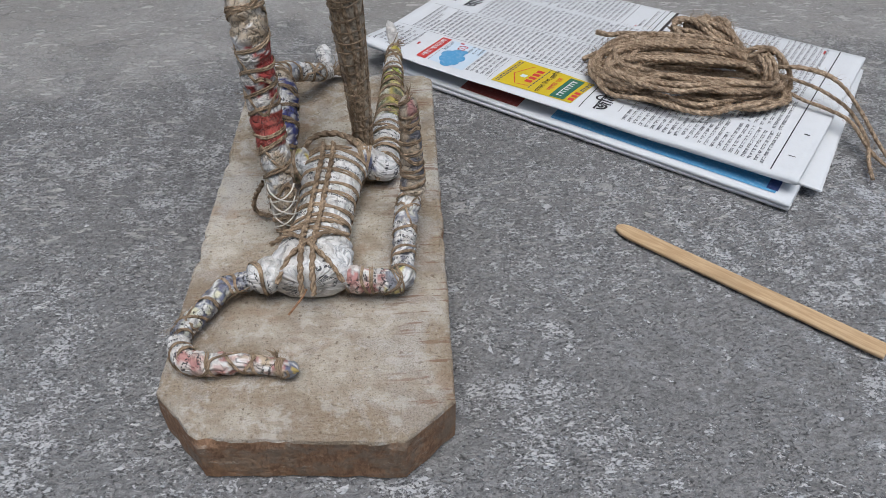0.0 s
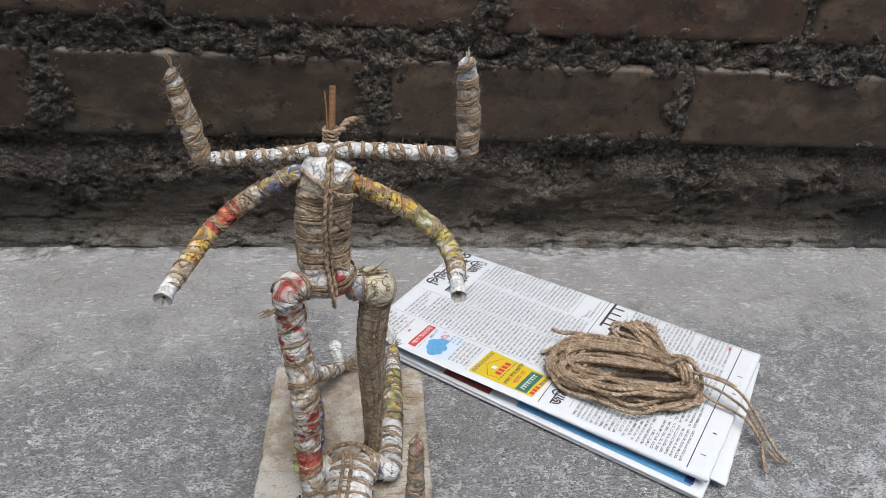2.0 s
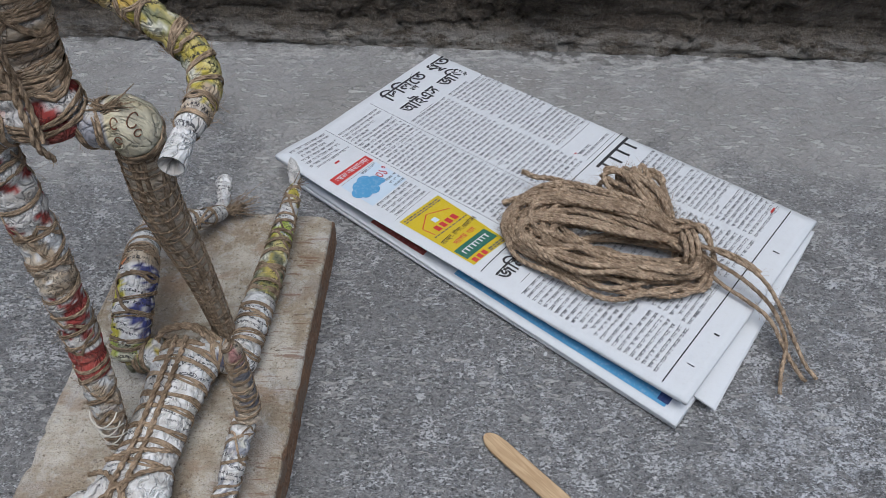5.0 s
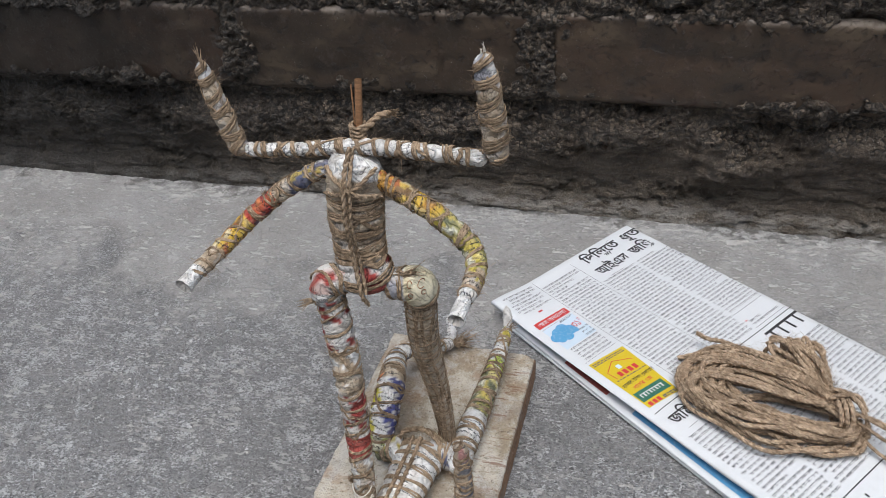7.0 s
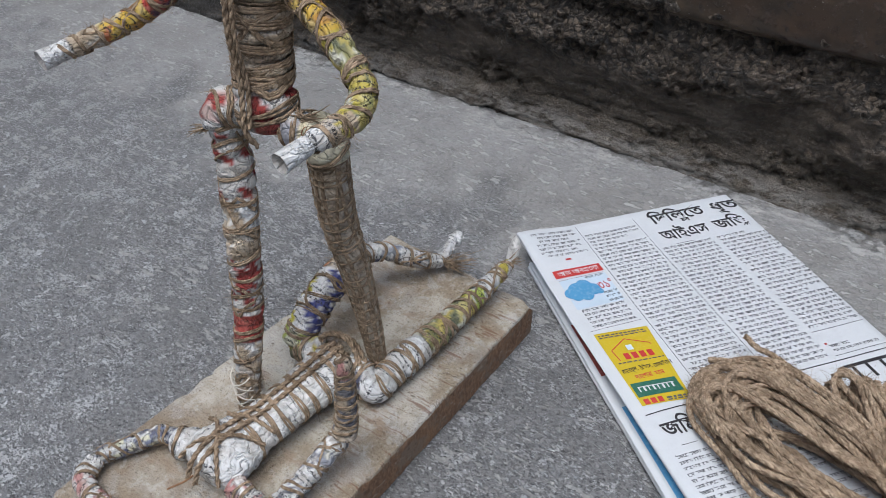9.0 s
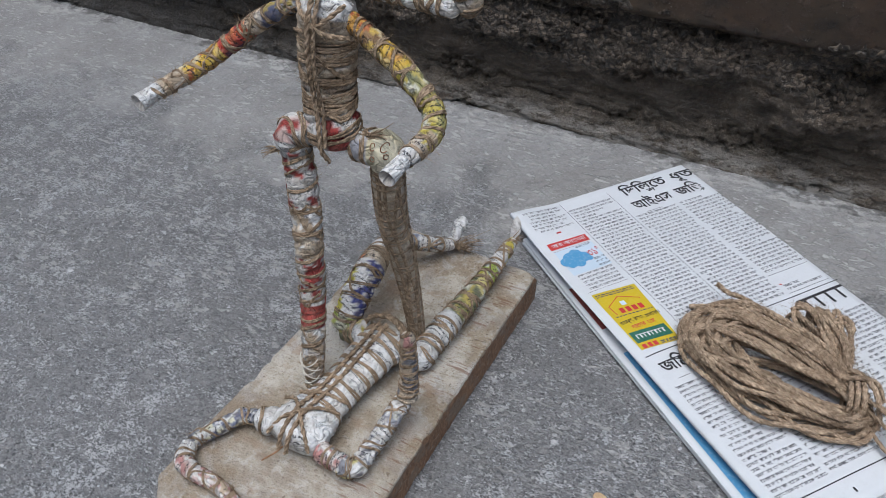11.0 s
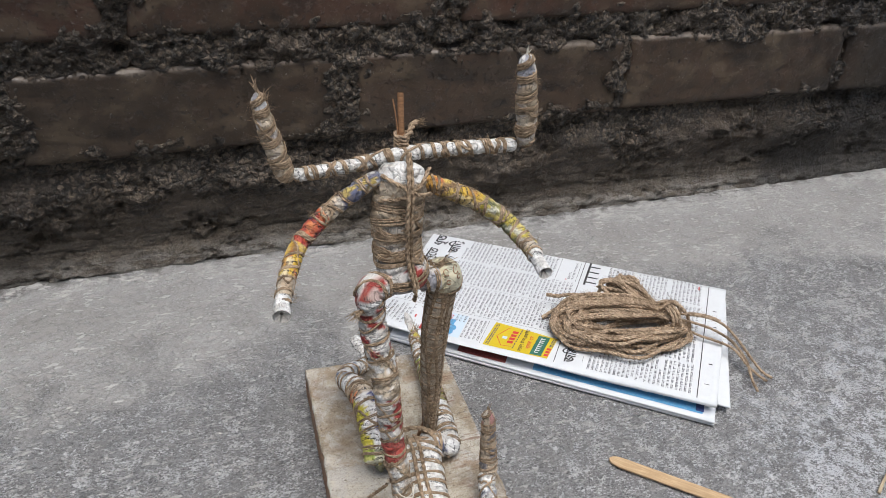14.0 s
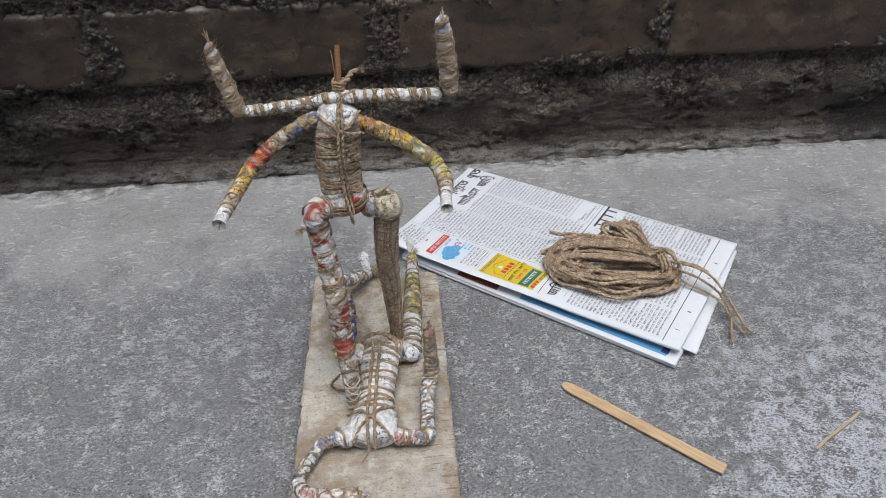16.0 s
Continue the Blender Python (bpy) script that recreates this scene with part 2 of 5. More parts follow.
def mortar_material():
    """Gritty mortar in the joints; a smeared coat of cement below them."""
    n = Nodes("damp_crumbling_mortar", 0.5, 0.5)
    p = n.pos()
    z = n.node("SeparateXYZ", 2, None, i0=p)
    big, mid = n.noise(p, 11.0, 6.0, 0.68), n.noise(p, 70.0, 6.0, 0.72)
    warp = n.node("VectorMath", 0, {"operation": "ADD"}, i0=p, i1=n.scaled(n.node("TexNoise", 1, Vector=p, Scale=160.0), (0.008, 0.008, 0.008)))
    grain = n.node("TexVoronoi", 0, {"feature": "F1"}, Vector=warp, Scale=235.0)
    tone = n.node("SeparateXYZ", 0, None, i0=n.node("TexVoronoi", 1, {"feature": "F1"}, Vector=warp, Scale=235.0))
    fine = n.noise(p, 520.0, 4.0, 0.72)
    # where the coat is smooth and where grit breaks through it
    coat = n.math("ADD", z, n.math("MULTIPLY", n.math("SUBTRACT", n.noise(n.scaled(p, (0.8, 1.0, 1.3)), 17.0, 5.0, 0.65, 0.4), 0.5), 0.22))
    grit = n.ramp(coat, 0.062, 0.088, 0.34, 1.0)
    base = n.mix(n.ramp(mid, 0.36, 0.64), (0.046, 0.033, 0.023), (0.118, 0.088, 0.060))
    stones = n.mix(n.ramp(tone, 0.2, 0.95), (0.040, 0.030, 0.022), (0.215, 0.168, 0.124))
    base = n.mix(n.math("MULTIPLY", grit, 0.75), base, stones)
    base = n.mix(n.math("MULTIPLY", n.math("MULTIPLY", n.ramp(grain, 0.42, 0.70), grit), 0.8), base, (0.014, 0.012, 0.010))
    base = n.mix(n.math("MULTIPLY", n.ramp(n.math("ADD", fine, n.math("MULTIPLY", n.math("SUBTRACT", mid, 0.5), 0.4)), 0.60, 0.66), 0.55), base, (0.34, 0.30, 0.25))
    base = n.mix(n.math("MULTIPLY", n.ramp(big, 0.49, 0.60), 0.45), base, (0.085, 0.062, 0.044))
    base = n.mix(n.math("MULTIPLY", n.ramp(n.noise(p, 26.0, 5.0, 0.7, 0.5), 0.56, 0.64), 0.4), base, (0.150, 0.124, 0.094))
    # splashed cement low on the wall, in level streaks
    streak = n.noise(n.scaled(p, (2.2, 1.0, 30.0)), 9.0, 6.0, 0.7)
    low = n.math("MULTIPLY", n.ramp(z, 0.010, 0.070, 1.0, 0.0), n.math("MULTIPLY", n.ramp(streak, 0.42, 0.58, 0.1, 1.0), n.ramp(fine, 0.40, 0.56, 0.35, 1.0)))
    base = n.mix(n.math("MULTIPLY", low, 0.7), base, (0.23, 0.198, 0.155))
    foot = n.math("MULTIPLY", n.ramp(z, 0.006, 0.022, 1.0, 0.0), n.ramp(n.noise(n.scaled(p, (1.0, 1.0, 3.0)), 40.0, 5.0, 0.7), 0.42, 0.56))
    base = n.mix(n.math("MULTIPLY", foot, 0.6), base, (0.42, 0.395, 0.355))
    base = shaded(n, p, base)
    h = n.math("SUBTRACT", n.math("MULTIPLY", mid, 0.6), n.math("MULTIPLY", n.math("MULTIPLY", grain, grit), 0.55))
    h = n.math("ADD", h, n.math("MULTIPLY", fine, n.ramp(grit, 0.0, 1.0, 0.40, 0.32)))
    h = n.math("ADD", h, n.math("MULTIPLY", n.math("MULTIPLY", streak, n.ramp(z, 0.03, 0.09, 1.0, 0.2)), 0.16))
    return n.done(base, n.ramp(mid, 0.35, 0.65, 0.28, 0.66), n.bump(h, 0.009, 1.0))


def board_material(side):
    n = Nodes("sawn_edge" if side else "cement_stained_wood", 0.85, 0.2)
    p = n.pos()
    big = n.noise(p, 20.0, 5.0, 0.62, 0.3)
    if side:
        saw = n.noise(n.scaled(p, (1.0, 1.0, 0.5)), 520.0, 4.0, 0.7, 0.4)
        fib = n.noise(n.scaled(p, (0.8, 0.8, 1.2)), 230.0, 5.0, 0.68)
        base = n.mix(n.ramp(saw, 0.34, 0.66), (0.19, 0.108, 0.066), (0.33, 0.200, 0.122))
        base = n.mix(n.math("MULTIPLY", n.ramp(n.noise(p, 65.0, 4.0, 0.65), 0.48, 0.62), 0.7), base, (0.24, 0.195, 0.150))
        base = n.mix(n.math("MULTIPLY", n.ramp(big, 0.50, 0.64), 0.55), base, (0.40, 0.235, 0.130))
        base = n.mix(n.math("MULTIPLY", n.ramp(fib, 0.57, 0.70), 0.6), base, (0.43, 0.37, 0.30))
        base = n.mix(n.math("MULTIPLY", n.ramp(fib, 0.40, 0.30), 0.6), base, (0.075, 0.047, 0.031))
        h = n.math("ADD", saw, fib)
    else:
        streak = n.noise(n.scaled(p, (0.30, 1.0, 1.0)), 330.0, 5.0, 0.7, 0.5)
        fine, grit = n.noise(p, 650.0, 3.0, 0.65), n.noise(p, 1700.0, 2.0, 0.6)
        base = n.mix(n.ramp(big, 0.42, 0.58), (0.35, 0.285, 0.205), (0.55, 0.510, 0.43))
        base = n.mix(n.math("MULTIPLY", n.ramp(fine, 0.52, 0.68), 0.6), base, (0.57, 0.54, 0.485))
        base = n.mix(n.math("MULTIPLY", n.ramp(streak, 0.60, 0.70), 0.5), base, (0.200, 0.150, 0.112))
        base = n.mix(n.math("MULTIPLY", n.ramp(fine, 0.41, 0.31), 0.85), base, (0.085, 0.062, 0.046))
        reddish = n.ramp(n.noise(n.scaled(p, (0.6, 1.0, 1.0)), 48.0, 4.0, 0.65), 0.55, 0.66)
        base = n.mix(n.math("MULTIPLY", reddish, 0.5), base, (0.33, 0.205, 0.125))
        grey = n.ramp(n.noise(p, 36.0, 5.0, 0.65, 0.5), 0.50, 0.60)
        base = n.mix(n.math("MULTIPLY", grey, 0.55), base, n.mix(n.ramp(grit, 0.35, 0.7), (0.36, 0.345, 0.325), (0.64, 0.625, 0.60)))
        spill = n.ramp(n.noise(p, 15.0, 4.0, 0.6, 0.6), 0.58, 0.68)
        base = n.mix(n.math("MULTIPLY", spill, 0.55), base, (0.54, 0.515, 0.47))
        base = n.mix(n.math("MULTIPLY", n.ramp(grit, 0.42, 0.30), 0.55), base, (0.11, 0.083, 0.062))
        crumbs = n.ramp(n.noise(n.scaled(p, (0.6, 1.0, 1.0)), 300.0, 3.0, 0.6, 0.4), 0.645, 0.69)
        base = n.mix(n.math("MULTIPLY", crumbs, 0.7), base, (0.12, 0.088, 0.064))
        stains = n.ramp(n.noise(n.scaled(p, (0.7, 1.0, 1.0)), 26.0, 5.0, 0.7, 0.5), 0.50, 0.62)
        base = n.mix(n.math("MULTIPLY", stains, 0.45), base, (0.23, 0.175, 0.125))
        soil = n.math("ADD", n.node("SeparateXYZ", 1, None, i0=p), n.math("MULTIPLY", n.math("SUBTRACT", big, 0.5), 0.25))
        base = n.mix(n.math("MULTIPLY", n.ramp(soil, 0.37, 0.26), 0.35), base, n.mix(n.ramp(grit, 0.35, 0.65), (0.20, 0.15, 0.105), (0.33, 0.265, 0.20)))
        saw = n.noise(n.scaled(p, (0.22, 1.6, 1.0)), 210.0, 4.0, 0.65)
        rim = n.ramp(n.math("ADD", n.node("SeparateXYZ", 0, None, i0=p), n.math("MULTIPLY", n.math("SUBTRACT", big, 0.5), 0.05)), 0.018, 0.050, 0.15, 1.0)
        base = n.mix(n.math("MULTIPLY", n.math("MULTIPLY", n.ramp(saw, 0.55, 0.63), rim), 0.75), base, (0.205, 0.110, 0.070))
        mottle = n.noise(p, 115.0, 4.0, 0.66, 0.3)
        base = n.mix(n.math("MULTIPLY", n.ramp(mottle, 0.52, 0.66), 0.4), base, (0.25, 0.195, 0.135))
        base = n.mix(n.math("MULTIPLY", n.ramp(mottle, 0.46, 0.36), 0.4), base, (0.58, 0.555, 0.51))
        h = n.math("ADD", streak, n.math("ADD", n.math("MULTIPLY", fine, 0.8), n.math("MULTIPLY", grit, 0.4)))
    return n.done(base, 0.85, n.bump(h, 0.0016, 0.9))


def jute_material(name, light, dark):
    """Twisted fibre: u runs round the strand, v along it in metres."""
    n = Nodes(name, 0.85, 0.2)
    uv, p = n.uv(), n.pos()
    fib = n.noise(n.scaled(uv, (5.0, 420.0, 1.0)), 1.0, 3.0, 0.6, 1.0)
    s = n.node("SeparateXYZ", 0, None, i0=uv)
    t = n.node("SeparateXYZ", 1, None, i0=uv)
    twist = n.math("SINE", n.math("ADD", n.math("MULTIPLY", s, 6.2832), n.math("MULTIPLY", t, 1500.0)))
    big, hair = n.noise(p, 110.0, 4.0, 0.65), n.noise(p, 1400.0, 2.0, 0.6)
    base = n.mix(n.ramp(fib, 0.28, 0.72), dark, light)
    base = n.mix(n.math("MULTIPLY", n.ramp(twist, -1.0, 0.0, 1.0, 0.0), 0.16), base, tuple(c * 0.55 for c in dark))
    base = n.mix(n.math("MULTIPLY", n.ramp(big, 0.5, 0.7), 0.5), base, tuple(c * 1.2 for c in light))
    base = n.mix(n.math("MULTIPLY", n.ramp(big, 0.5, 0.34), 0.6), base, tuple(c * 0.75 for c in dark))
    h = n.math("ADD", n.math("MULTIPLY", twist, 0.5), n.math("ADD", fib, n.math("MULTIPLY", hair, 0.6)))
    return n.done(base, 0.85, n.bump(h, 0.0005, 0.9))


def wrapped_paper_material():
    """Crumpled newsprint: the tint comes with the mesh, the print lies on it as small dark marks."""
    n = Nodes("crumpled_newsprint", 0.7, 0.3)
    uv, p = n.uv(), n.pos()
    tint = n.node("Attribute", 0, {"attribute_name": "tint"})
    inked = n.node("Attribute", 3, {"attribute_name": "tint"})
    wob = n.noise(p, 70.0, 2.0)
    t = n.node("SeparateXYZ", 1, None, i0=uv)
    line = n.math("FRACT", n.math("ADD", n.math("MULTIPLY", t, 300.0), n.math("MULTIPLY", wob, 3.0)))
    rows = n.math("MULTIPLY", n.ramp(line, 0.28, 0.36), n.ramp(line, 0.64, 0.74, 1.0, 0.0))
    marks = n.ramp(n.noise(n.scaled(uv, (1.0, 0.8, 1.0)), 1250.0, 2.0, 0.6), 0.47, 0.53)
    where = n.ramp(n.noise(p, 60.0, 2.0), 0.44, 0.52)
    ink = n.math("MULTIPLY", n.math("MULTIPLY", rows, marks), n.math("MULTIPLY", where, inked))
    smudge = n.math("MULTIPLY", n.ramp(n.noise(p, 230.0, 4.0, 0.7), 0.48, 0.66), 0.34)
    base = n.mix(smudge, tint, (0.24, 0.20, 0.165))
    dirt = n.math("MULTIPLY", n.ramp(n.noise(p, 95.0, 4.0, 0.65), 0.52, 0.70), 0.22)
    base = n.mix(dirt, base, (0.30, 0.235, 0.165))
    base = n.mix(ink, base, (0.025, 0.025, 0.030))
    fold = n.noise(n.scaled(uv, (150.0, 120.0, 1.0)), 1.0, 3.0, 0.6, 0.6)
    ridge = n.math("ABSOLUTE", n.math("SUBTRACT", fold, 0.5))
    cre = n.ramp(ridge, 0.0, 0.035, 1.0, 0.0)
    base = n.mix(n.math("MULTIPLY", cre, 0.06), base, (0.20, 0.175, 0.15))
    h = n.math("SUBTRACT", n.math("MULTIPLY", ridge, 2.2), n.math("MULTIPLY", cre, 0.25))
    return n.done(base, 0.65, n.bump(h, 0.0017, 1.0))


def page_material():
    n = Nodes("newspaper_page", 0.65, 0.3)
    p = n.pos()
    ghost = n.ramp(n.noise(n.scaled(p, (1.0, 1.0, 0.2)), 90.0, 3.0, 0.6), 0.5, 0.75)
    base = n.mix(n.math("MULTIPLY", ghost, 0.25), (0.59, 0.610, 0.626), (0.52, 0.535, 0.545))
    base = n.mix(n.math("MULTIPLY", n.ramp(n.noise(p, 700.0, 2.0), 0.5, 0.8), 0.2), base, (0.5, 0.49, 0.48))
    return n.done(base, 0.65, n.bump(n.noise(p, 35.0, 3.0, 0.6), 0.0016, 0.6))


def print_material(name, color, rough=0.6, wear=0.2):
    n = Nodes(name, rough, 0.3)
    p = n.pos()
    mott = n.ramp(n.noise(p, 500.0, 3.0, 0.6), 0.45, 0.75)
    base = n.mix(n.math("MULTIPLY", mott, wear), color, tuple(0.6 * c + 0.25 for c in color))
    return n.done(base, rough)


def stick_material(name, pale, dark):
    n = Nodes(name, 0.6, 0.35)
    o = n.obj()
    g = n.noise(n.scaled(o, (0.08, 1.0, 1.0)), 900.0, 4.0, 0.6, 0.4)
    b = n.noise(n.scaled(o, (0.4, 1.0, 1.0)), 60.0, 3.0)
    base = n.mix(n.ramp(g, 0.3, 0.7), dark, pale)
    base = n.mix(n.math("MULTIPLY", n.ramp(b, 0.5, 0.75), 0.45), base, tuple(c * 0.75 for c in dark))
    return n.done(base, 0.55, n.bump(g, 0.0003, 0.7))


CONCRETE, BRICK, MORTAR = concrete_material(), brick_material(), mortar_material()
BOARD_TOP, BOARD_SIDE = board_material(False), board_material(True)
JUTE = jute_material("jute_twine", (0.53, 0.405, 0.285), (0.205, 0.140, 0.090))
JUTE_OLD = jute_material("handled_jute", (0.46, 0.345, 0.235), (0.155, 0.104, 0.064))
WRAP, PAGE = wrapped_paper_material(), page_material()
STICK = stick_material("birch_stick", (0.52, 0.375, 0.225), (0.38, 0.250, 0.135))
TWIG = stick_material("dry_split_cane", (0.44, 0.36, 0.25), (0.31, 0.24, 0.155))
CANE = stick_material("brown_cane", (0.30, 0.16, 0.08), (0.19, 0.095, 0.045))
STRING = print_material("pale_cotton_string", (0.62, 0.58, 0.50), 0.8)
INK = print_material("black_ink", (0.028, 0.027, 0.030), 0.7, 0.12)
INK_GREY = print_material("small_print_ink", (0.095, 0.095, 0.105), 0.7, 0.15)
PLASTER = print_material("plain_plaster", (0.33, 0.32, 0.30), 0.9, 0.2)
YELLOW = print_material("yellow_ink", (0.55, 0.41, 0.018), 0.6, 0.1)
RED = print_material("red_ink", (0.50, 0.045, 0.040), 0.6, 0.15)
GREEN = print_material("dark_green_ink", (0.025, 0.125, 0.085), 0.6, 0.15)
BLUE = print_material("blue_ink", (0.085, 0.290, 0.50), 0.6, 0.45)
PALE_BLUE = print_material("pale_blue_ink", (0.50, 0.60, 0.68), 0.6, 0.2)
NAVY = print_material("navy_ink", (0.03, 0.05, 0.15), 0.6, 0.2)
DULL_RED = print_material("dull_red_ink", (0.26, 0.055, 0.045), 0.6, 0.25)


# ---- mesh helpers ----
class Soup:
    """Gathers quads of several materials, with their uv and tint, into one mesh."""

    def __init__(self):
        self.v, self.f, self.uv, self.m, self.tint, self.count = [], [], [], [], [], 0

    def add(self, verts, quads, uv=None, mat=0, tint=(0.6, 0.6, 0.6)):
        verts, quads = np.asarray(verts, float), np.asarray(quads, int)
        self.v.append(verts)
        self.f.append(quads + self.count)
        self.uv.append(np.zeros((len(quads), 4, 2)) if uv is None else uv)
        self.m.append(np.full(len(quads), mat))
        t = np.asarray(tint, float)
        t = np.tile(t, (len(verts), 1)) if t.ndim == 1 else t
        self.tint.append(t if t.shape[1] == 4 else np.c_[t, np.full(len(t), 0.9)])
        self.count += len(verts)

    def build(self, name, mats, parent=None, smooth=True):
        v, f = np.concatenate(self.v), np.concatenate(self.f)
        me = bpy.data.meshes.new(name)
        me.from_pydata(v.tolist(), [], f.tolist())
        for mt in mats:
            me.materials.append(mt)
        me.polygons.foreach_set("material_index", np.concatenate(self.m).astype(np.int32))
        me.polygons.foreach_set("use_smooth", np.full(len(f), smooth))
        layer = me.uv_layers.new(name="along")
        layer.data.foreach_set("uv", np.concatenate(self.uv).astype(np.float32).ravel())
        col = me.attributes.new("tint", "FLOAT_COLOR", "POINT")
        col.data.foreach_set("color", np.concatenate(self.tint).astype(np.float32).ravel())
        me.update()
        ob = new(name, me)
        ob.parent = parent
        return ob


def mesh_part(name, verts, faces, mat, parent=None, label="", smooth=False):
    me = bpy.data.meshes.new(name)
    me.from_pydata([tuple(map(float, p)) for p in verts], [], [tuple(map(int, q)) for q in faces])
    for mt in mat if isinstance(mat, (list, tuple)) else [mat]:
        me.materials.append(mt)
    if smooth:
        me.polygons.foreach_set("use_smooth", np.full(len(me.polygons), True))
    me.update()
    ob = new(name, me)
    ob.parent = parent
    return tagged(ob, label)


def empty(name, label, category, group="", kind=""):
    return tagged(new(name), label, category, group, kind)


def spline(points, step):
    """A smooth line through the points, in even steps; also the share of the points passed at each step."""
    p = np.asarray(points, float)
    ext = np.vstack([2 * p[0] - p[1], p, 2 * p[-1] - p[-2]])
    out, par = [], []
    for i in range(len(p) - 1):
        a, b, c, d = ext[i:i + 4]
        for t in np.linspace(0, 1, 24, endpoint=False):
            out.append(0.5 * (2 * b + (c - a) * t + (2 * a - 5 * b + 4 * c - d) * t * t + (3 * b - a - 3 * c + d) * t ** 3))
            par.append(i + t)
    out.append(p[-1])
    par.append(len(p) - 1)
    out, par = np.array(out), np.array(par)
    s = np.r_[0, np.cumsum(np.linalg.norm(np.diff(out, axis=0), axis=1))]
    n = max(3, int(s[-1] / step) + 1)
    q = np.linspace(0, s[-1], n)
    return np.c_[[np.interp(q, s, out[:, k]) for k in range(3)]].T, np.interp(q, s, par), q


def frames(path, up=(0, 0, 1)):
    """Two directions across the path at each step, carried along without twist."""
    t = np.gradient(path, axis=0)
    t /= np.linalg.norm(t, axis=1)[:, None] + 1e-12
    u = np.array(up, float)
    if abs(u @ t[0]) > 0.9:
        u = np.array([0, -1.0, 0])
    n1 = []
    for k in range(len(path)):
        u = u - t[k] * (u @ t[k])
        u /= np.linalg.norm(u) + 1e-12
        n1.append(u)
    n1 = np.array(n1)
    return t, n1, np.cross(t, n1)


def tube(path, radius, seg, n1, n2, flat=1.0, along=None, off=None):
    """Rings round the path: vertices, quads and their uv (turns, metres)."""
    k = len(path)
    radius = np.broadcast_to(radius, (k,))
    ang = np.arange(seg) / seg * 2 * np.pi
    r = radius[:, None] * (1 if off is None else off)
    v = path[:, None, :] + r[..., None] * (np.cos(ang)[None, :, None] * n1[:, None, :] * flat + np.sin(ang)[None, :, None] * n2[:, None, :])
    i, j = np.meshgrid(np.arange(k - 1), np.arange(seg), indexing="ij")
    a, b = i * seg + j, i * seg + (j + 1) % seg
    q = np.stack([a, b, b + seg, a + seg], -1).reshape(-1, 4)
    s = along if along is not None else np.r_[0, np.cumsum(np.linalg.norm(np.diff(path, axis=0), axis=1))]
    u0, u1 = (j / seg).ravel(), ((j + 1) / seg).ravel()
    s0, s1 = s[i].ravel(), s[i + 1].ravel()
    uv = np.stack([np.c_[u0, s0], np.c_[u1, s0], np.c_[u1, s1], np.c_[u0, s1]], 1)
    return v.reshape(-1, 3), q, uv


def fuzz(soup, path, radius, count, rng, mat, length=(0.002, 0.006), width=0.00009):
    """Loose fibres that stand off a strand."""
    if count < 1:
        return
    idx = rng.integers(1, len(path) - 1, count)
    v, f = [], []
    for k in idx:
        t = path[min(k + 1, len(path) - 1)] - path[k - 1]
        t /= np.linalg.norm(t) + 1e-9
        d = rng.normal(size=3)
        d -= t * (d @ t)
        d /= np.linalg.norm(d) + 1e-9
        d2 = d * rng.uniform(0.5, 1.0) + t * rng.uniform(-1.1, 1.1) + np.array([0, 0, 0.1])
        side = np.cross(d2, t + 0.01)
        side /= np.linalg.norm(side) + 1e-9
        ln = rng.uniform(*length)
        a = path[k] + d * radius * 0.8
        b = a + d2 * ln * 0.5 + rng.normal(size=3) * ln * 0.08
        c = a + d2 * ln + rng.normal(size=3) * ln * 0.25
        n = len(v)
        v += [a - side * width, a + side * width, b + side * width, b - side * width, c + side * width * 0.3, c - side * width * 0.3]
        f += [(n, n + 1, n + 2, n + 3), (n + 3, n + 2, n + 4, n + 5)]
    soup.add(v, f, None, mat)


def rope(soup, path, r, mat, plies=3, lay=0.011, seg=6, phase=0.0):
    """A laid strand: plies that wind round each other."""
    t, n1, n2 = frames(path)
    s = np.r_[0, np.cumsum(np.linalg.norm(np.diff(path, axis=0), axis=1))]
    for k in range(plies):
        a = s / lay * 2 * np.pi + phase + 2 * np.pi * k / plies
        centre = path + 0.42 * r * (np.cos(a)[:, None] * n1 + np.sin(a)[:, None] * n2)
        tt, m1, m2 = frames(centre)
        soup.add(*tube(centre, r * (0.64 + 0.03 * np.sin(s * 700 + 2 * k + phase)), seg, m1, m2), mat)


# ---- the ground: one concrete sheet to the horizon ----
def build_ground():
    def axis(lo, hi, step, far):
        mid = np.arange(lo, hi, step)
        out = [hi]
        while out[-1] < far:
            out.append(out[-1] + max(step, (out[-1] - hi) * 0.5))
        left = [lo - (o - hi) for o in out[1:]]
        return np.r_[left[::-1], mid, out]
    xs, ys = axis(-0.75, 0.85, 0.006, 90.0), axis(0.0, 0.72, 0.006, 90.0)
    gx, gy = np.meshgrid(xs, ys, indexing="ij")
    v = []
    for x, y in zip(gx.ravel(), gy.ravel()):
        near = abs(x) < 1.2 and -0.4 < y < 0.9
        z = -0.0012 + 0.0007 * noise.fractal((x * 22, y * 22, 0), 0.7, 2.0, 4) + 0.0006 * noise.noise((x * 110, y * 110, 3)) if near else -0.0012
        v.append((x, y, min(z, 0.0)))
    ny = len(ys)
    i, j = np.meshgrid(np.arange(len(xs) - 1), np.arange(ny - 1), indexing="ij")
    a = (i * ny + j).ravel()
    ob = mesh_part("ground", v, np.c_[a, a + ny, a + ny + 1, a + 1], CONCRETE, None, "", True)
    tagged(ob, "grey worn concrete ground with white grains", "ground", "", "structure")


build_ground()

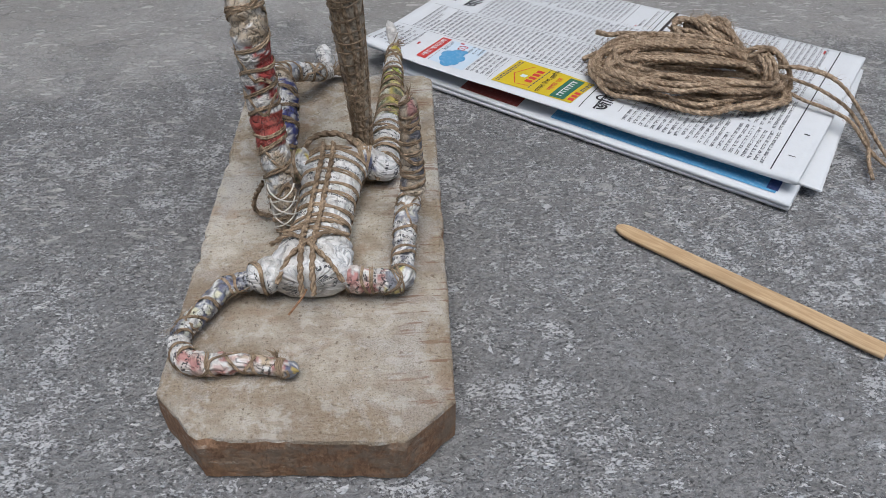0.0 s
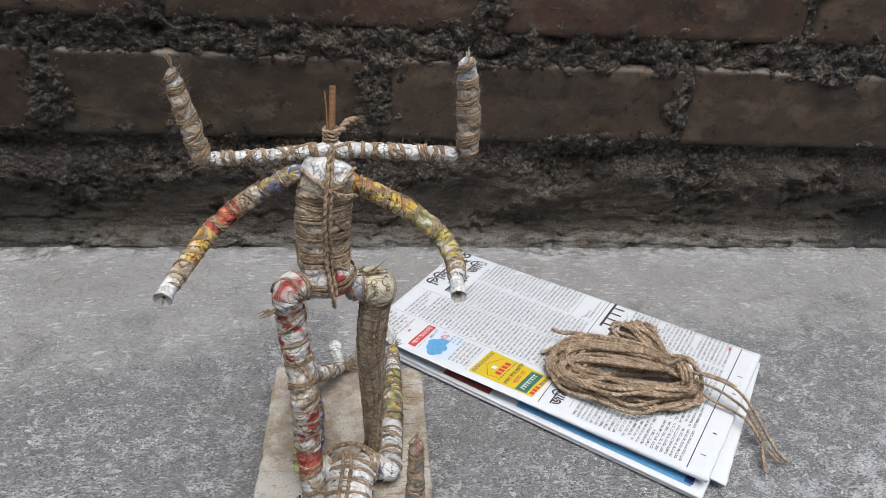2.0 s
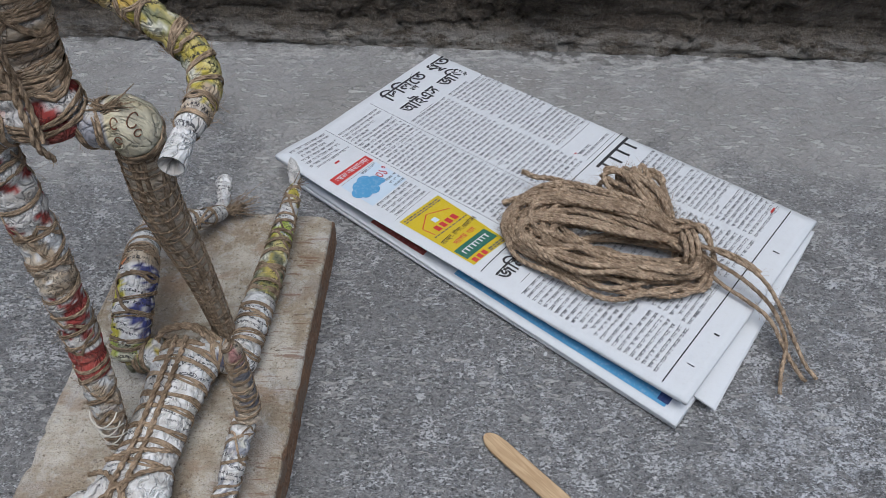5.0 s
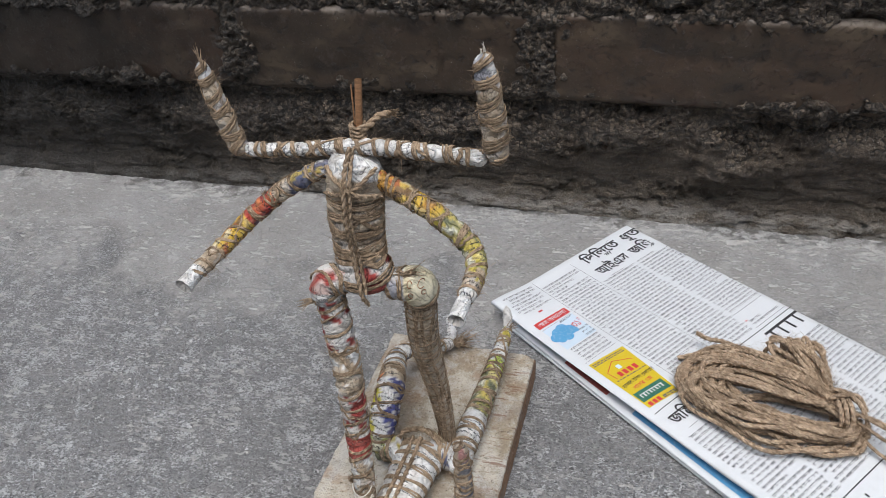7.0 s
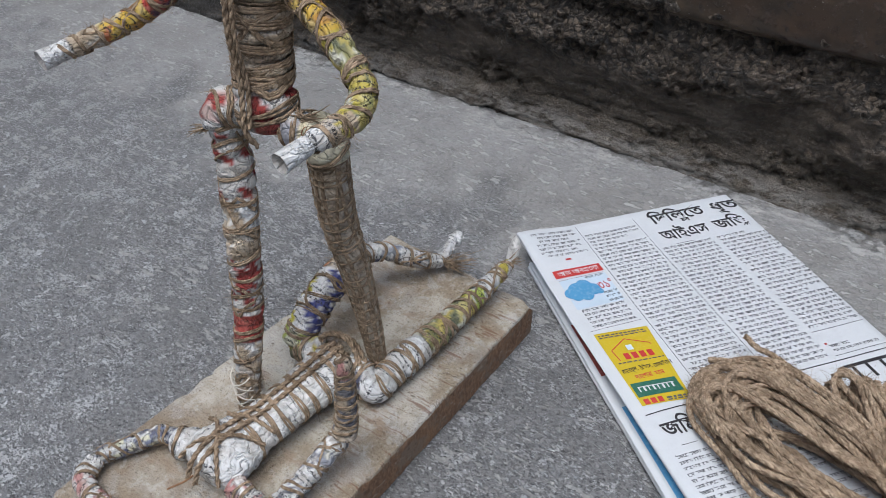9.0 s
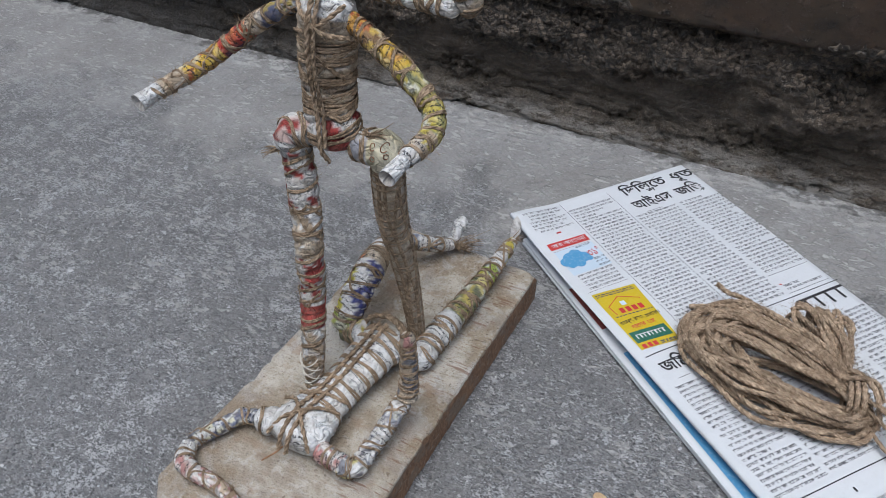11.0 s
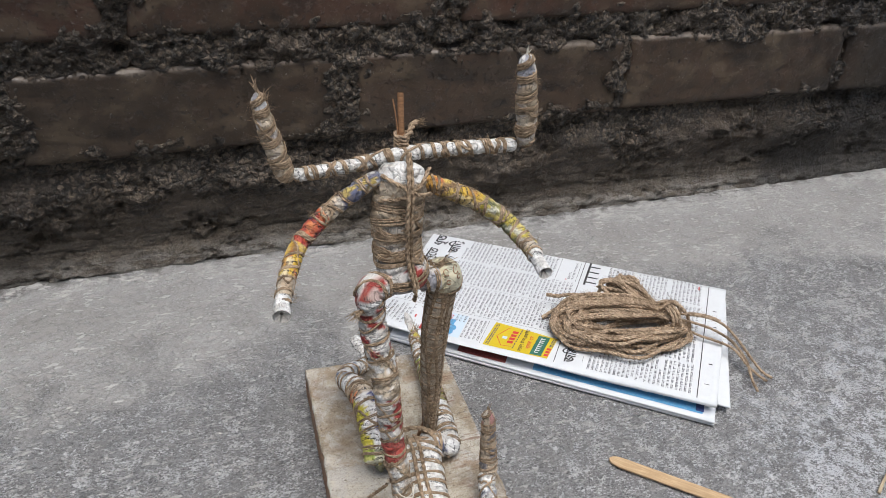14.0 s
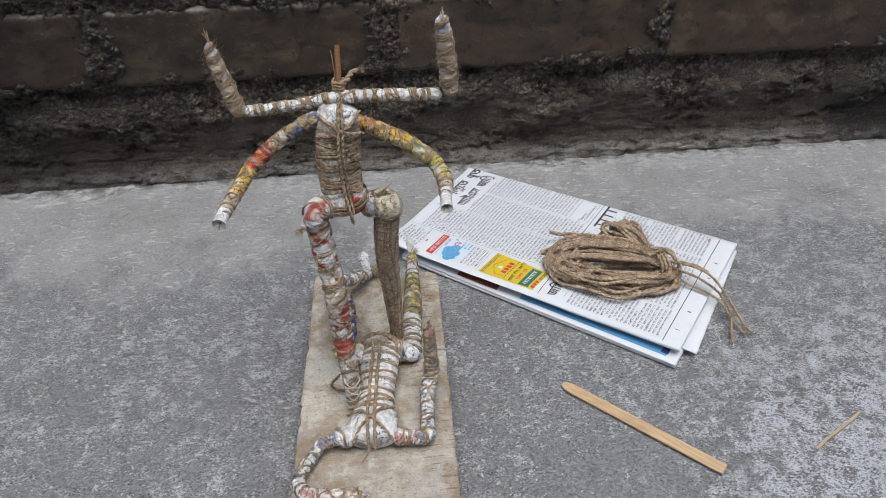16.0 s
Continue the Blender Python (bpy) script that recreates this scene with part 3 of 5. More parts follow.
# ---- the brick wall ----
FACE = 0.663          # front of the bricks
COURSES = [(0.120, 0.201), (0.226, 0.305), (0.321, 0.397), (0.421, 0.497), (0.521, 0.597), (0.621, 0.697), (0.721, 0.797), (0.821, 0.897), (0.921, 0.997)]
STARTS = (0.047 - 3 * 0.2865, -0.139 - 3 * 0.287)
BLOCKER_HEIGHT = 2.4           # height of the added, unseen walls on both sides that block sky light


def brick_length(x):
    """Bricks past the middle of the wall are set closer."""
    return 0.264 if x < 0.0 else 0.277


def in_brick(x, z):
    """How far a place on the wall lies inside the nearest brick's outline (minus: in a joint)."""
    best = -1.0
    for row, (z0, z1) in enumerate(COURSES[:4]):
        if z0 - 0.03 < z < z1 + 0.03:
            k = (x - STARTS[row % 2]) % 0.2865
            best = max(best, min(z - z0, z1 - z, min(k, brick_length(x - k) - k)))
    return best


def soft(lo, hi, v):
    t = min(1.0, max(0.0, (v - lo) / (hi - lo)))
    return t * t * (3 - 2 * t)


LUMPS = [(0.195, 0.055, 0.030, 0.011, 0.011), (0.300, 0.100, 0.045, 0.020, 0.006), (0.43, 0.075, 0.030, 0.016, 0.006), (0.02, 0.070, 0.035, 0.012, 0.005), (-0.30, 0.080, 0.05, 0.014, 0.005)]


def wall_depth(x, z):
    """Front of the mortar: y at a place on the wall."""
    big = noise.fractal((x * 9, 0.0, z * 13), 0.8, 2.0, 4)
    mid = noise.fractal((x * 45, 2.0, z * 60), 0.7, 2.0, 4)
    grain = noise.voronoi((x * 165, 5.0, z * 165))[0][0] - 0.45
    fine = noise.noise((x * 330, 5.0, z * 330))
    hole = max(0.0, noise.noise((x * 30, 9.0, z * 52)) - 0.30)
    d = in_brick(x, z) + 0.008 * mid + 0.005 * big
    y = FACE + 0.0020 + 0.0050 * mid + 0.0035 * big + 0.0060 * grain + 0.0016 * fine + 0.026 * hole
    y += 0.020 * min(1.0, max(0.0, (d - 0.0075) / 0.008))
    y -= 0.0075 * soft(-0.31, -0.36, x + 0.02 * mid) * soft(0.215, 0.195, z)
    low = min(1.0, max(0.0, (0.130 + 0.010 * big - z) / 0.02))
    if low > 0:
        swell = math.exp(-((z - 0.082) / 0.034) ** 2)
        torn = soft(-0.22, 0.18, noise.fractal((x * 15, 3.0, z * 24), 0.8, 2.0, 3) + 4.0 * (z - 0.088))
        base = 0.681 - 0.016 * swell * (0.75 + 0.7 * big) + 0.0022 * mid + torn * (0.0065 * grain + 0.0045 * mid + 0.0022 * fine) + 0.0012 * fine
        ledge = (z + 0.005 * noise.noise((x * 7, 0, z * 25))) / 0.0125 + 1.2 * noise.noise((x * 5, 1, 0))
        step = (ledge % 1.0) ** 2 * (0.6 + 0.8 * noise.noise((x * 11, 4.0, math.floor(ledge) * 1.7)))
        base += 0.0032 * step * soft(0.070, 0.030, z) - 0.010 * soft(0.028, 0.0, z)
        for lx, lz, wx, wz, out in LUMPS:
            base -= out * math.exp(-((x - lx) / wx) ** 2 - ((z - lz - 0.2 * (x - lx)) / wz) ** 2) * (0.8 + 0.8 * mid)
        y = y * (1 - low) + base * low
    return y


def build_wall():
    xs = np.r_[np.arange(-1.35, -0.75, 0.012), np.arange(-0.75, 0.85, 0.0023), np.arange(0.85, 1.5, 0.012)]
    zs = np.r_[np.arange(-0.004, 0.33, 0.0021), np.arange(0.33, 1.03, 0.014)]
    v = [(x, wall_depth(x, z), z) for x in xs for z in zs]
    nz, nx = len(zs), len(xs)
    i, j = np.meshgrid(np.arange(nx - 1), np.arange(nz - 1), indexing="ij")
    a = (i * nz + j).ravel()
    f = np.c_[a, a + nz, a + nz + 1, a + 1].tolist()
    # the back, the ends and the top make it a solid wall
    n = len(v)
    x0, x1, z1 = xs[0], xs[-1], zs[-1]
    v += [(x0, 0.91, -0.004), (x1, 0.91, -0.004), (x1, 0.91, z1), (x0, 0.91, z1)]
    f.append((n + 1, n, n + 3, n + 2))
    f.append([n + 3] + [k for k in range(nz - 1, -1, -1)] + [n])
    f.append([n + 1] + [(nx - 1) * nz + k for k in range(nz)] + [n + 2])
    f.append([n + 3] + [k * nz + nz - 1 for k in range(nx)] + [n + 2])
    ob = mesh_part("wall_north", v, f, MORTAR, None, "", True)
    return tagged(ob, "old brick wall, sooty and damp, with crumbling mortar", "wall", "", "structure")


def brick_mesh(seed, length, height, depth=0.05):
    """A worn brick: a crusty face, rounded to the sides."""
    nx, nz = 64, 20
    v, f = [], []
    for i in range(nx + 1):
        for k in range(nz + 1):
            x, z = (i / nx - 0.5) * length, (k / nz - 0.5) * height
            e = min(length / 2 - abs(x), height / 2 - abs(z))
            rim = max(0.0, 1 - e / 0.006) ** 2
            a = noise.fractal((x * 30, seed * 3.0, z * 30), 0.8, 2.0, 4)
            b = noise.fractal((x * 130, seed * 3.0, z * 130), 0.8, 2.0, 3)
            pit = max(0.0, noise.noise((x * 70, seed * 5.0, z * 70)) - 0.35)
            cleft = 0.004 * max(0.0, 1 - abs(x - 0.012 * noise.noise((z * 40, seed, 0)) - (seed % 4 - 1.5) * 0.035) / 0.003) if seed % 2 else 0.0
            y = 0.0045 * rim + 0.0016 * a + 0.0007 * b + 0.006 * pit * (1 - rim) + cleft
            s = 1 - 0.012 * max(0.0, noise.noise((x * 25, seed * 7.0 + 1, z * 25))) * rim
            v.append((x * s, y, z * (1 - 4 * (1 - s))))
    for i in range(nx):
        for k in range(nz):
            q = i * (nz + 1) + k
            f.append((q, q + nz + 1, q + nz + 2, q + 1))
    rim = [i * (nz + 1) for i in range(nx + 1)] + [nx * (nz + 1) + k for k in range(1, nz + 1)] + [i * (nz + 1) + nz for i in range(nx - 1, -1, -1)] + list(range(nz - 1, 0, -1))
    n = len(v)
    for q in rim:
        v.append((v[q][0] * 0.995, depth, v[q][2] * 0.99))
    for k in range(len(rim)):
        m = (k + 1) % len(rim)
        f.append((rim[m], rim[k], n + k, n + m))
    me = bpy.data.meshes.new("brick")
    me.from_pydata(v, [], f)
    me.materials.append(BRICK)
    me.polygons.foreach_set("use_smooth", np.full(len(f), True))
    me.update()
    return me


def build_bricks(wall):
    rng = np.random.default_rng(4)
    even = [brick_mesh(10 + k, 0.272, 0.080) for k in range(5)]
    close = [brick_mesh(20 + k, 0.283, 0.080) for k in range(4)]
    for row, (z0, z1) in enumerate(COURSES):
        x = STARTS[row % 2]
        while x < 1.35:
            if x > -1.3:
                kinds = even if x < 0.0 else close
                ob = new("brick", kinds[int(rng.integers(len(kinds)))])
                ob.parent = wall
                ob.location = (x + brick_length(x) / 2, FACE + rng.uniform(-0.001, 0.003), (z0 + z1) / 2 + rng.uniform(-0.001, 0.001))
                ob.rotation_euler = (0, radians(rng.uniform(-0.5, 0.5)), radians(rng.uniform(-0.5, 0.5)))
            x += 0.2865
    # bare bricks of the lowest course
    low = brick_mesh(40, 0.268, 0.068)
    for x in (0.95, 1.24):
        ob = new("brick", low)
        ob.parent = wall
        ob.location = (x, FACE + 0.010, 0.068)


WALL = build_wall()


def sky_blocker(name, x0, x1, y0, y1, z0, z1):
    v = [(x, y, z) for x in (x0, x1) for y in (y0, y1) for z in (z0, z1)]
    f = [(0, 1, 3, 2), (4, 6, 7, 5), (0, 4, 5, 1), (2, 3, 7, 6), (1, 5, 7, 3), (0, 2, 6, 4)]
    ob = mesh_part(name, v, f, PLASTER)
    tagged(ob, "plain grey plaster wall, unseen, added to block low sky light", "wall", "", "structure")


# unseen walls added to block low sky light, so it falls from above
sky_blocker("wall_north_upper", -1.35, 1.495, 0.668, 0.91, 1.028, BLOCKER_HEIGHT)
sky_blocker("wall_north_west", -4.0, -1.352, 0.672, 0.91, -0.004, BLOCKER_HEIGHT)
sky_blocker("wall_north_east", 1.498, 4.0, 0.672, 0.91, -0.004, BLOCKER_HEIGHT)
sky_blocker("wall_south", -4.0, 4.0, -1.6, -1.4, -0.004, BLOCKER_HEIGHT)


# ---- the wooden board ----
BOARD = 0.0235


def build_board():
    corners = [(-0.043, 0.196), (0.034, 0.189), (0.0545, 0.207), (0.0635, 0.457), (-0.048, 0.463), (-0.0615, 0.219)]
    ring = []
    for k in range(6):
        a, b = np.array(corners[k]), np.array(corners[(k + 1) % 6])
        n = max(2, int(np.linalg.norm(b - a) / 0.0025))
        ring += [a + (b - a) * t for t in np.linspace(0, 1, n, endpoint=False)]
    ring = np.array(ring)
    mid = ring.mean(axis=0)
    v, f, mi = [], [], []
    levels = [(0.0, 0.0), (0.006, 0.0), (0.012, 0.0), (0.018, 0.0), (BOARD - 0.0022, 0.0), (BOARD - 0.0007, 0.0006), (BOARD, 0.0022)]
    n = len(ring)
    for li, (z, inset) in enumerate(levels):
        for k, p in enumerate(ring):
            d = (mid - p) / np.linalg.norm(mid - p)
            w = 0.0007 * noise.fractal((p[0] * 90, p[1] * 90, z * 60), 0.7, 2.0, 3)
            chip = 0.004 * max(0.0, noise.fractal((p[0] * 55, p[1] * 55, 7), 0.8, 2.0, 3) - 0.15) if li >= 4 else 0.0
            q = p + d * (inset + w + chip + (0.0010 * noise.fractal((p[0] * 120, p[1] * 120, 3), 0.8, 2.0, 3) if li == 6 else 0))
            v.append((q[0], q[1], z - (chip * 0.5 if li >= 5 else 0)))
    for li in range(len(levels) - 1):
        for k in range(n):
            a, b = li * n + k, li * n + (k + 1) % n
            f.append((a, b, b + n, a + n))
            mi.append(0 if li >= 4 else 1)
    top = (len(levels) - 1) * n
    f.append([top + k for k in range(n)])
    mi.append(0)
    f.append([k for k in range(n - 1, -1, -1)])
    mi.append(1)
    ob = mesh_part("wooden_board", v, f, [BOARD_TOP, BOARD_SIDE], None, "", False)
    ob.data.polygons.foreach_set("material_index", np.array(mi, np.int32))
    tagged(ob, "thick worn wooden plank with sawn-off corners and cement stains", "board")


build_board()

# ---- the two figures of twine-bound newspaper, each one mesh ----
WHITE = [(0.69, 0.68, 0.66), (0.62, 0.61, 0.585), (0.72, 0.715, 0.70), (0.58, 0.56, 0.53)]
GREYISH = [(0.66, 0.64, 0.61), (0.52, 0.49, 0.45), (0.70, 0.68, 0.65), (0.34, 0.34, 0.37), (0.74, 0.73, 0.71)]
TAN = [(0.46, 0.365, 0.26), (0.40, 0.31, 0.215), (0.54, 0.45, 0.34), (0.52, 0.46, 0.39)]
BROWN = [(0.42, 0.335, 0.245), (0.50, 0.415, 0.315), (0.30, 0.225, 0.16), (0.54, 0.46, 0.37)]
GOLD = [(0.56, 0.36, 0.05), (0.48, 0.25, 0.05), (0.60, 0.42, 0.10), (0.52, 0.38, 0.15), (0.45, 0.14, 0.05), (0.22, 0.13, 0.06), (0.60, 0.50, 0.30)]
LEMON = [(0.48, 0.39, 0.07), (0.43, 0.35, 0.10), (0.58, 0.51, 0.22), (0.26, 0.25, 0.10), (0.52, 0.42, 0.12), (0.16, 0.17, 0.10), (0.62, 0.60, 0.48)]
SCARLET = [(0.44, 0.09, 0.06), (0.14, 0.08, 0.12), (0.50, 0.075, 0.040), (0.42, 0.050, 0.042), (0.58, 0.20, 0.08), (0.36, 0.08, 0.08), (0.52, 0.11, 0.05)]
MIXED = [(0.70, 0.69, 0.67), (0.30, 0.31, 0.34), (0.66, 0.65, 0.62), (0.18, 0.18, 0.20), (0.52, 0.51, 0.45)]
INKY = [(0.10, 0.11, 0.18), (0.18, 0.20, 0.28), (0.62, 0.61, 0.60), (0.42, 0.32, 0.10)]
REDFLAG = [(0.32, 0.050, 0.042), (0.60, 0.575, 0.54), (0.52, 0.485, 0.44), (0.29, 0.042, 0.036), (0.62, 0.595, 0.565)]
GREENISH = [(0.44, 0.52, 0.10), (0.52, 0.52, 0.15), (0.62, 0.60, 0.44)]
PINKISH = [(0.54, 0.40, 0.36), (0.70, 0.68, 0.65), (0.62, 0.56, 0.52), (0.44, 0.22, 0.20)]
CREAM = [(0.62, 0.56, 0.39), (0.64, 0.59, 0.44), (0.60, 0.53, 0.36), (0.62, 0.57, 0.42)]
PACKET = {"left": (0.58, 0.50, 0.06), "mid": (0.74, 0.72, 0.69), "right": (0.06, 0.07, 0.22)}     # a printed wrapper in three stripes

PAPER_SLOT, JUTE_SLOT, CANE_SLOT, STRING_SLOT = 0, 1, 2, 3
FIGURE_MATS = [WRAP, JUTE_OLD, CANE, STRING]


def limb(soup, rng, pts, radii, zones, wrap=0.0065, strand=0.0012, flat=1.0, seg=26, cap=True, skip=0.0, lean=0.45, wraps=True, lump=1.0, band=2, ink=0.9, cell=0.0085, stop=1.0):
    """One rolled paper limb: lumpy tube with coloured paper in zones, wound with twine.
    zones: (share of the points passed, palette); flat squeezes it upwards and downwards."""
    path, par, s = spline(pts, 0.0011)
    t, n1, n2 = frames(path)
    r = np.interp(par, range(len(radii)), radii)
    if cap:
        end = np.minimum(s, s[-1] - s)
        r = r * np.sqrt(np.clip(end / 0.003, 0.0004, 1))
    seed = float(rng.uniform(0, 100))
    k = len(path)
    ang = np.arange(seg) / seg * 2 * np.pi
    off = np.ones((k, seg))
    tint = np.zeros((k, seg, 3))
    offs = rng.uniform(0, 6)
    cells = {}
    # bulges between the turns of twine
    turn = s / wrap if wrap else s * 0
    for i in range(k):
        pal = next((z[1] for z in zones if par[i] <= z[0] + 1e-6), zones[-1][1])
        for j in range(seg):
            c, d = math.cos(ang[j]), math.sin(ang[j])
            pinch = 0.0
            if wraps and wrap and s[i] > skip:
                fr = (turn[i] - ang[j] / (2 * np.pi)) % 1.0
                pinch = math.exp(-(min(fr, 1 - fr) / 0.16) ** 2)
            crum = noise.noise((path[i][0] * 260 + c * 1.3 + seed, path[i][1] * 260 + d * 1.3, path[i][2] * 260))
            crum2 = abs(noise.noise((s[i] * 420 + seed, c * 2.4, d * 2.4)))
            off[i, j] = 1 + lump * (0.09 * crum - 0.11 * crum2) - 0.13 * pinch
            key = (int((s[i] / cell) + 0.55 * math.sin(ang[j] + offs) + offs), int((ang[j] + s[i] * 60) / (147 * cell)))
            if key not in cells:
                cells[key] = int(rng.integers(1000))
            if isinstance(pal, dict):
                a = (ang[j] + 0.35 * math.sin(s[i] * 330) + math.pi) % (2 * math.pi) - math.pi
                tint[i, j] = pal["left" if a < -0.45 else "mid" if a < 0.55 else "right"]
                if a > 0.55 and crum2 > 0.33 or abs(a + 0.45) < 0.2 and crum > 0.3:
                    tint[i, j] = pal["mid"]
            else:
                tint[i, j] = pal[cells[key] % len(pal)]
    v, q, uv = tube(path, r, seg, n1, n2, flat, s, off)
    uv = uv * np.array([2 * np.pi * float(np.mean(r)), 1.0])
    soup.add(v, q, uv, PAPER_SLOT, np.c_[tint.reshape(-1, 3), np.full(k * seg, ink)])
    if wraps and wrap:
        winding(soup, rng, path, s, r, n1, n2, wrap, strand, flat, skip, lean, 0.0, band, stop)
        if s[-1] - skip > 0.03:
            winding(soup, rng, path, s, r, n1, n2, -wrap * 2.3, strand * 0.9, flat, skip + 0.003, lean, 1.7, 2, stop)
    return path, r, n1, n2, s


def winding(soup, rng, path, s, r, n1, n2, wrap, strand, flat, skip=0.0, lean=0.35, start=0.0, band=2, stop=1.0):
    """Twine wound round a limb in an irregular helix: a few loose fibres side by side."""
    total = s[-1] * stop - 0.002
    m = max(8, int((total - skip) / abs(wrap) * 20))
    q = np.linspace(max(skip, 0.002), total, m)
    sway = np.array([noise.noise((a * 95, start + 3.1, skip)) for a in q]) * wrap * lean * 2.2 + np.array([noise.noise((a * 420, start + 7.7, skip)) for a in q]) * abs(wrap) * 0.28
    a = q / wrap * 2 * np.pi + start
    for k in range(band):
        side = (k - (band - 1) / 2) * 0.85
        own = np.array([noise.noise((x * 240, start + 11.0 * k, 4.0)) for x in q])
        lift = np.array([noise.noise((x * 170, start + 5.0 * k, 8.0)) for x in q])
        qq = np.clip(q + sway + (side + 0.55 * own) * strand, 0, s[-1])
        c = np.c_[[np.interp(qq, s, path[:, i]) for i in range(3)]].T
        m1 = np.c_[[np.interp(qq, s, n1[:, i]) for i in range(3)]].T
        m2 = np.c_[[np.interp(qq, s, n2[:, i]) for i in range(3)]].T
        rr = np.interp(qq, s, r) * 0.955 + strand * (0.22 + 0.25 * lift + 0.06 * k)
        line = c + rr[:, None] * (np.cos(a)[:, None] * m1 * flat + np.sin(a)[:, None] * m2)
        ribbon(soup, line, c, strand * (0.44 + 0.26 * own))
        fuzz(soup, line, strand * 0.5, int((total - skip) * 1700), rng, JUTE_SLOT, (0.001, 0.0055), 0.00006)


def ribbon(soup, line, centre, rad):
    """Twine pulled flat on what it binds."""
    t = np.gradient(line, axis=0)
    t /= np.linalg.norm(t, axis=1)[:, None] + 1e-12
    out = line - centre
    out -= t * np.sum(out * t, axis=1)[:, None]
    out /= np.linalg.norm(out, axis=1)[:, None] + 1e-12
    soup.add(*tube(line, np.broadcast_to(rad, (len(line),)) * 1.25, 6, out, np.cross(t, out), 0.5), JUTE_SLOT)


def cord(soup, rng, pts, r=0.0013, mat=JUTE_SLOT, hairs=900, twisted=True):
    path, _, s = spline(pts, 0.0012)
    if twisted:
        rope(soup, path, r, mat, 2, 0.009, 6, rng.uniform(0, 6))
    else:
        _, k1, k2 = frames(path)
        soup.add(*tube(path, r, 7, k1, k2), mat)
    if hairs:
        fuzz(soup, path, r, int(s[-1] * hairs), rng, mat, (0.0015, 0.005), 0.00007)


def tassel(soup, rng, at, way, count=16, length=0.009, mat=JUTE_SLOT):
    """A frayed end of twine."""
    at, way = np.array(at, float), np.array(way, float)
    way /= np.linalg.norm(way)
    for _ in range(count):
        d = way + rng.normal(size=3) * 0.28
        p = at + rng.normal(size=3) * 0.0006
        ln = length * rng.uniform(0.6, 1.1)
        line = np.array([p, p + d * ln * 0.5, p + d * ln + rng.normal(size=3) * ln * 0.12])
        line, _, _ = spline(line, 0.002)
        _, k1, k2 = frames(line)
        soup.add(*tube(line, np.linspace(0.0004, 0.00012, len(line)), 4, k1, k2), mat)


def lengthwise(soup, rng, path, r, n1, n2, count, strand):
    """Twine laid along a limb."""
    for k in range(count):
        a = 2 * np.pi * k / count + rng.uniform(-0.2, 0.2) + 0.25 * np.sin(np.linspace(0, 9, len(path)) + rng.uniform(0, 6))
        line = path + (r * 0.985)[:, None] * (np.cos(a)[:, None] * n1 + np.sin(a)[:, None] * n2)
        ribbon(soup, line[2:-2], path[2:-2], strand * rng.uniform(0.6, 1.1))


def cut_end(soup, rng, a, b, r):
    """The open end of a rolled paper tube."""
    a, b = np.array(a, float), np.array(b, float)
    limb(soup, rng, [a, 0.5 * (a + b), b], [r * 0.94, r, r * 1.04], [(9, WHITE[:3])], 0.0, 0.001, 1.0, 20, False, 0, 0, False, 0.5, ink=0.35)
    limb(soup, rng, [b, 0.88 * b + 0.12 * a, 0.74 * b + 0.26 * a], [r * 0.98, r * 0.62, r * 0.22], [(9, GREYISH[:2])], 0.0, 0.001, 1.0, 16, False, 0, 0, False, 0.8, ink=0.2)


def cross_bands(soup, rng, path, s, r, n1, n2, places, strand, flat, dip=0.0):
    """Single loops of twine round a limb at given shares of its length."""
    for a0 in places:
        k = np.linspace(0, 2 * np.pi, 40)
        q = s[-1] * a0 + 0.0012 * np.sin(k + rng.uniform(0, 6)) + dip * np.cos(k)
        c = np.c_[[np.interp(q, s, path[:, i]) for i in range(3)]].T
        m1 = np.c_[[np.interp(q, s, n1[:, i]) for i in range(3)]].T
        m2 = np.c_[[np.interp(q, s, n2[:, i]) for i in range(3)]].T
        rr = np.interp(q, s, r) * 0.98 + strand * 0.4
        line = c + rr[:, None] * (np.cos(k)[:, None] * m1 * flat + np.sin(k)[:, None] * m2)
        for side in (-0.55, 0.0, 0.55):
            shift = side * strand * np.ones(len(line)) + strand * 0.5 * np.sin(k * 3 + rng.uniform(0, 6))
            t0 = np.gradient(path, axis=0).mean(axis=0)
            t0 = t0 / np.linalg.norm(t0)
            ribbon(soup, line + shift[:, None] * t0, c + shift[:, None] * t0, strand * 0.42)
        fuzz(soup, line, strand, 18, rng, JUTE_SLOT, (0.0015, 0.004), 0.00007)


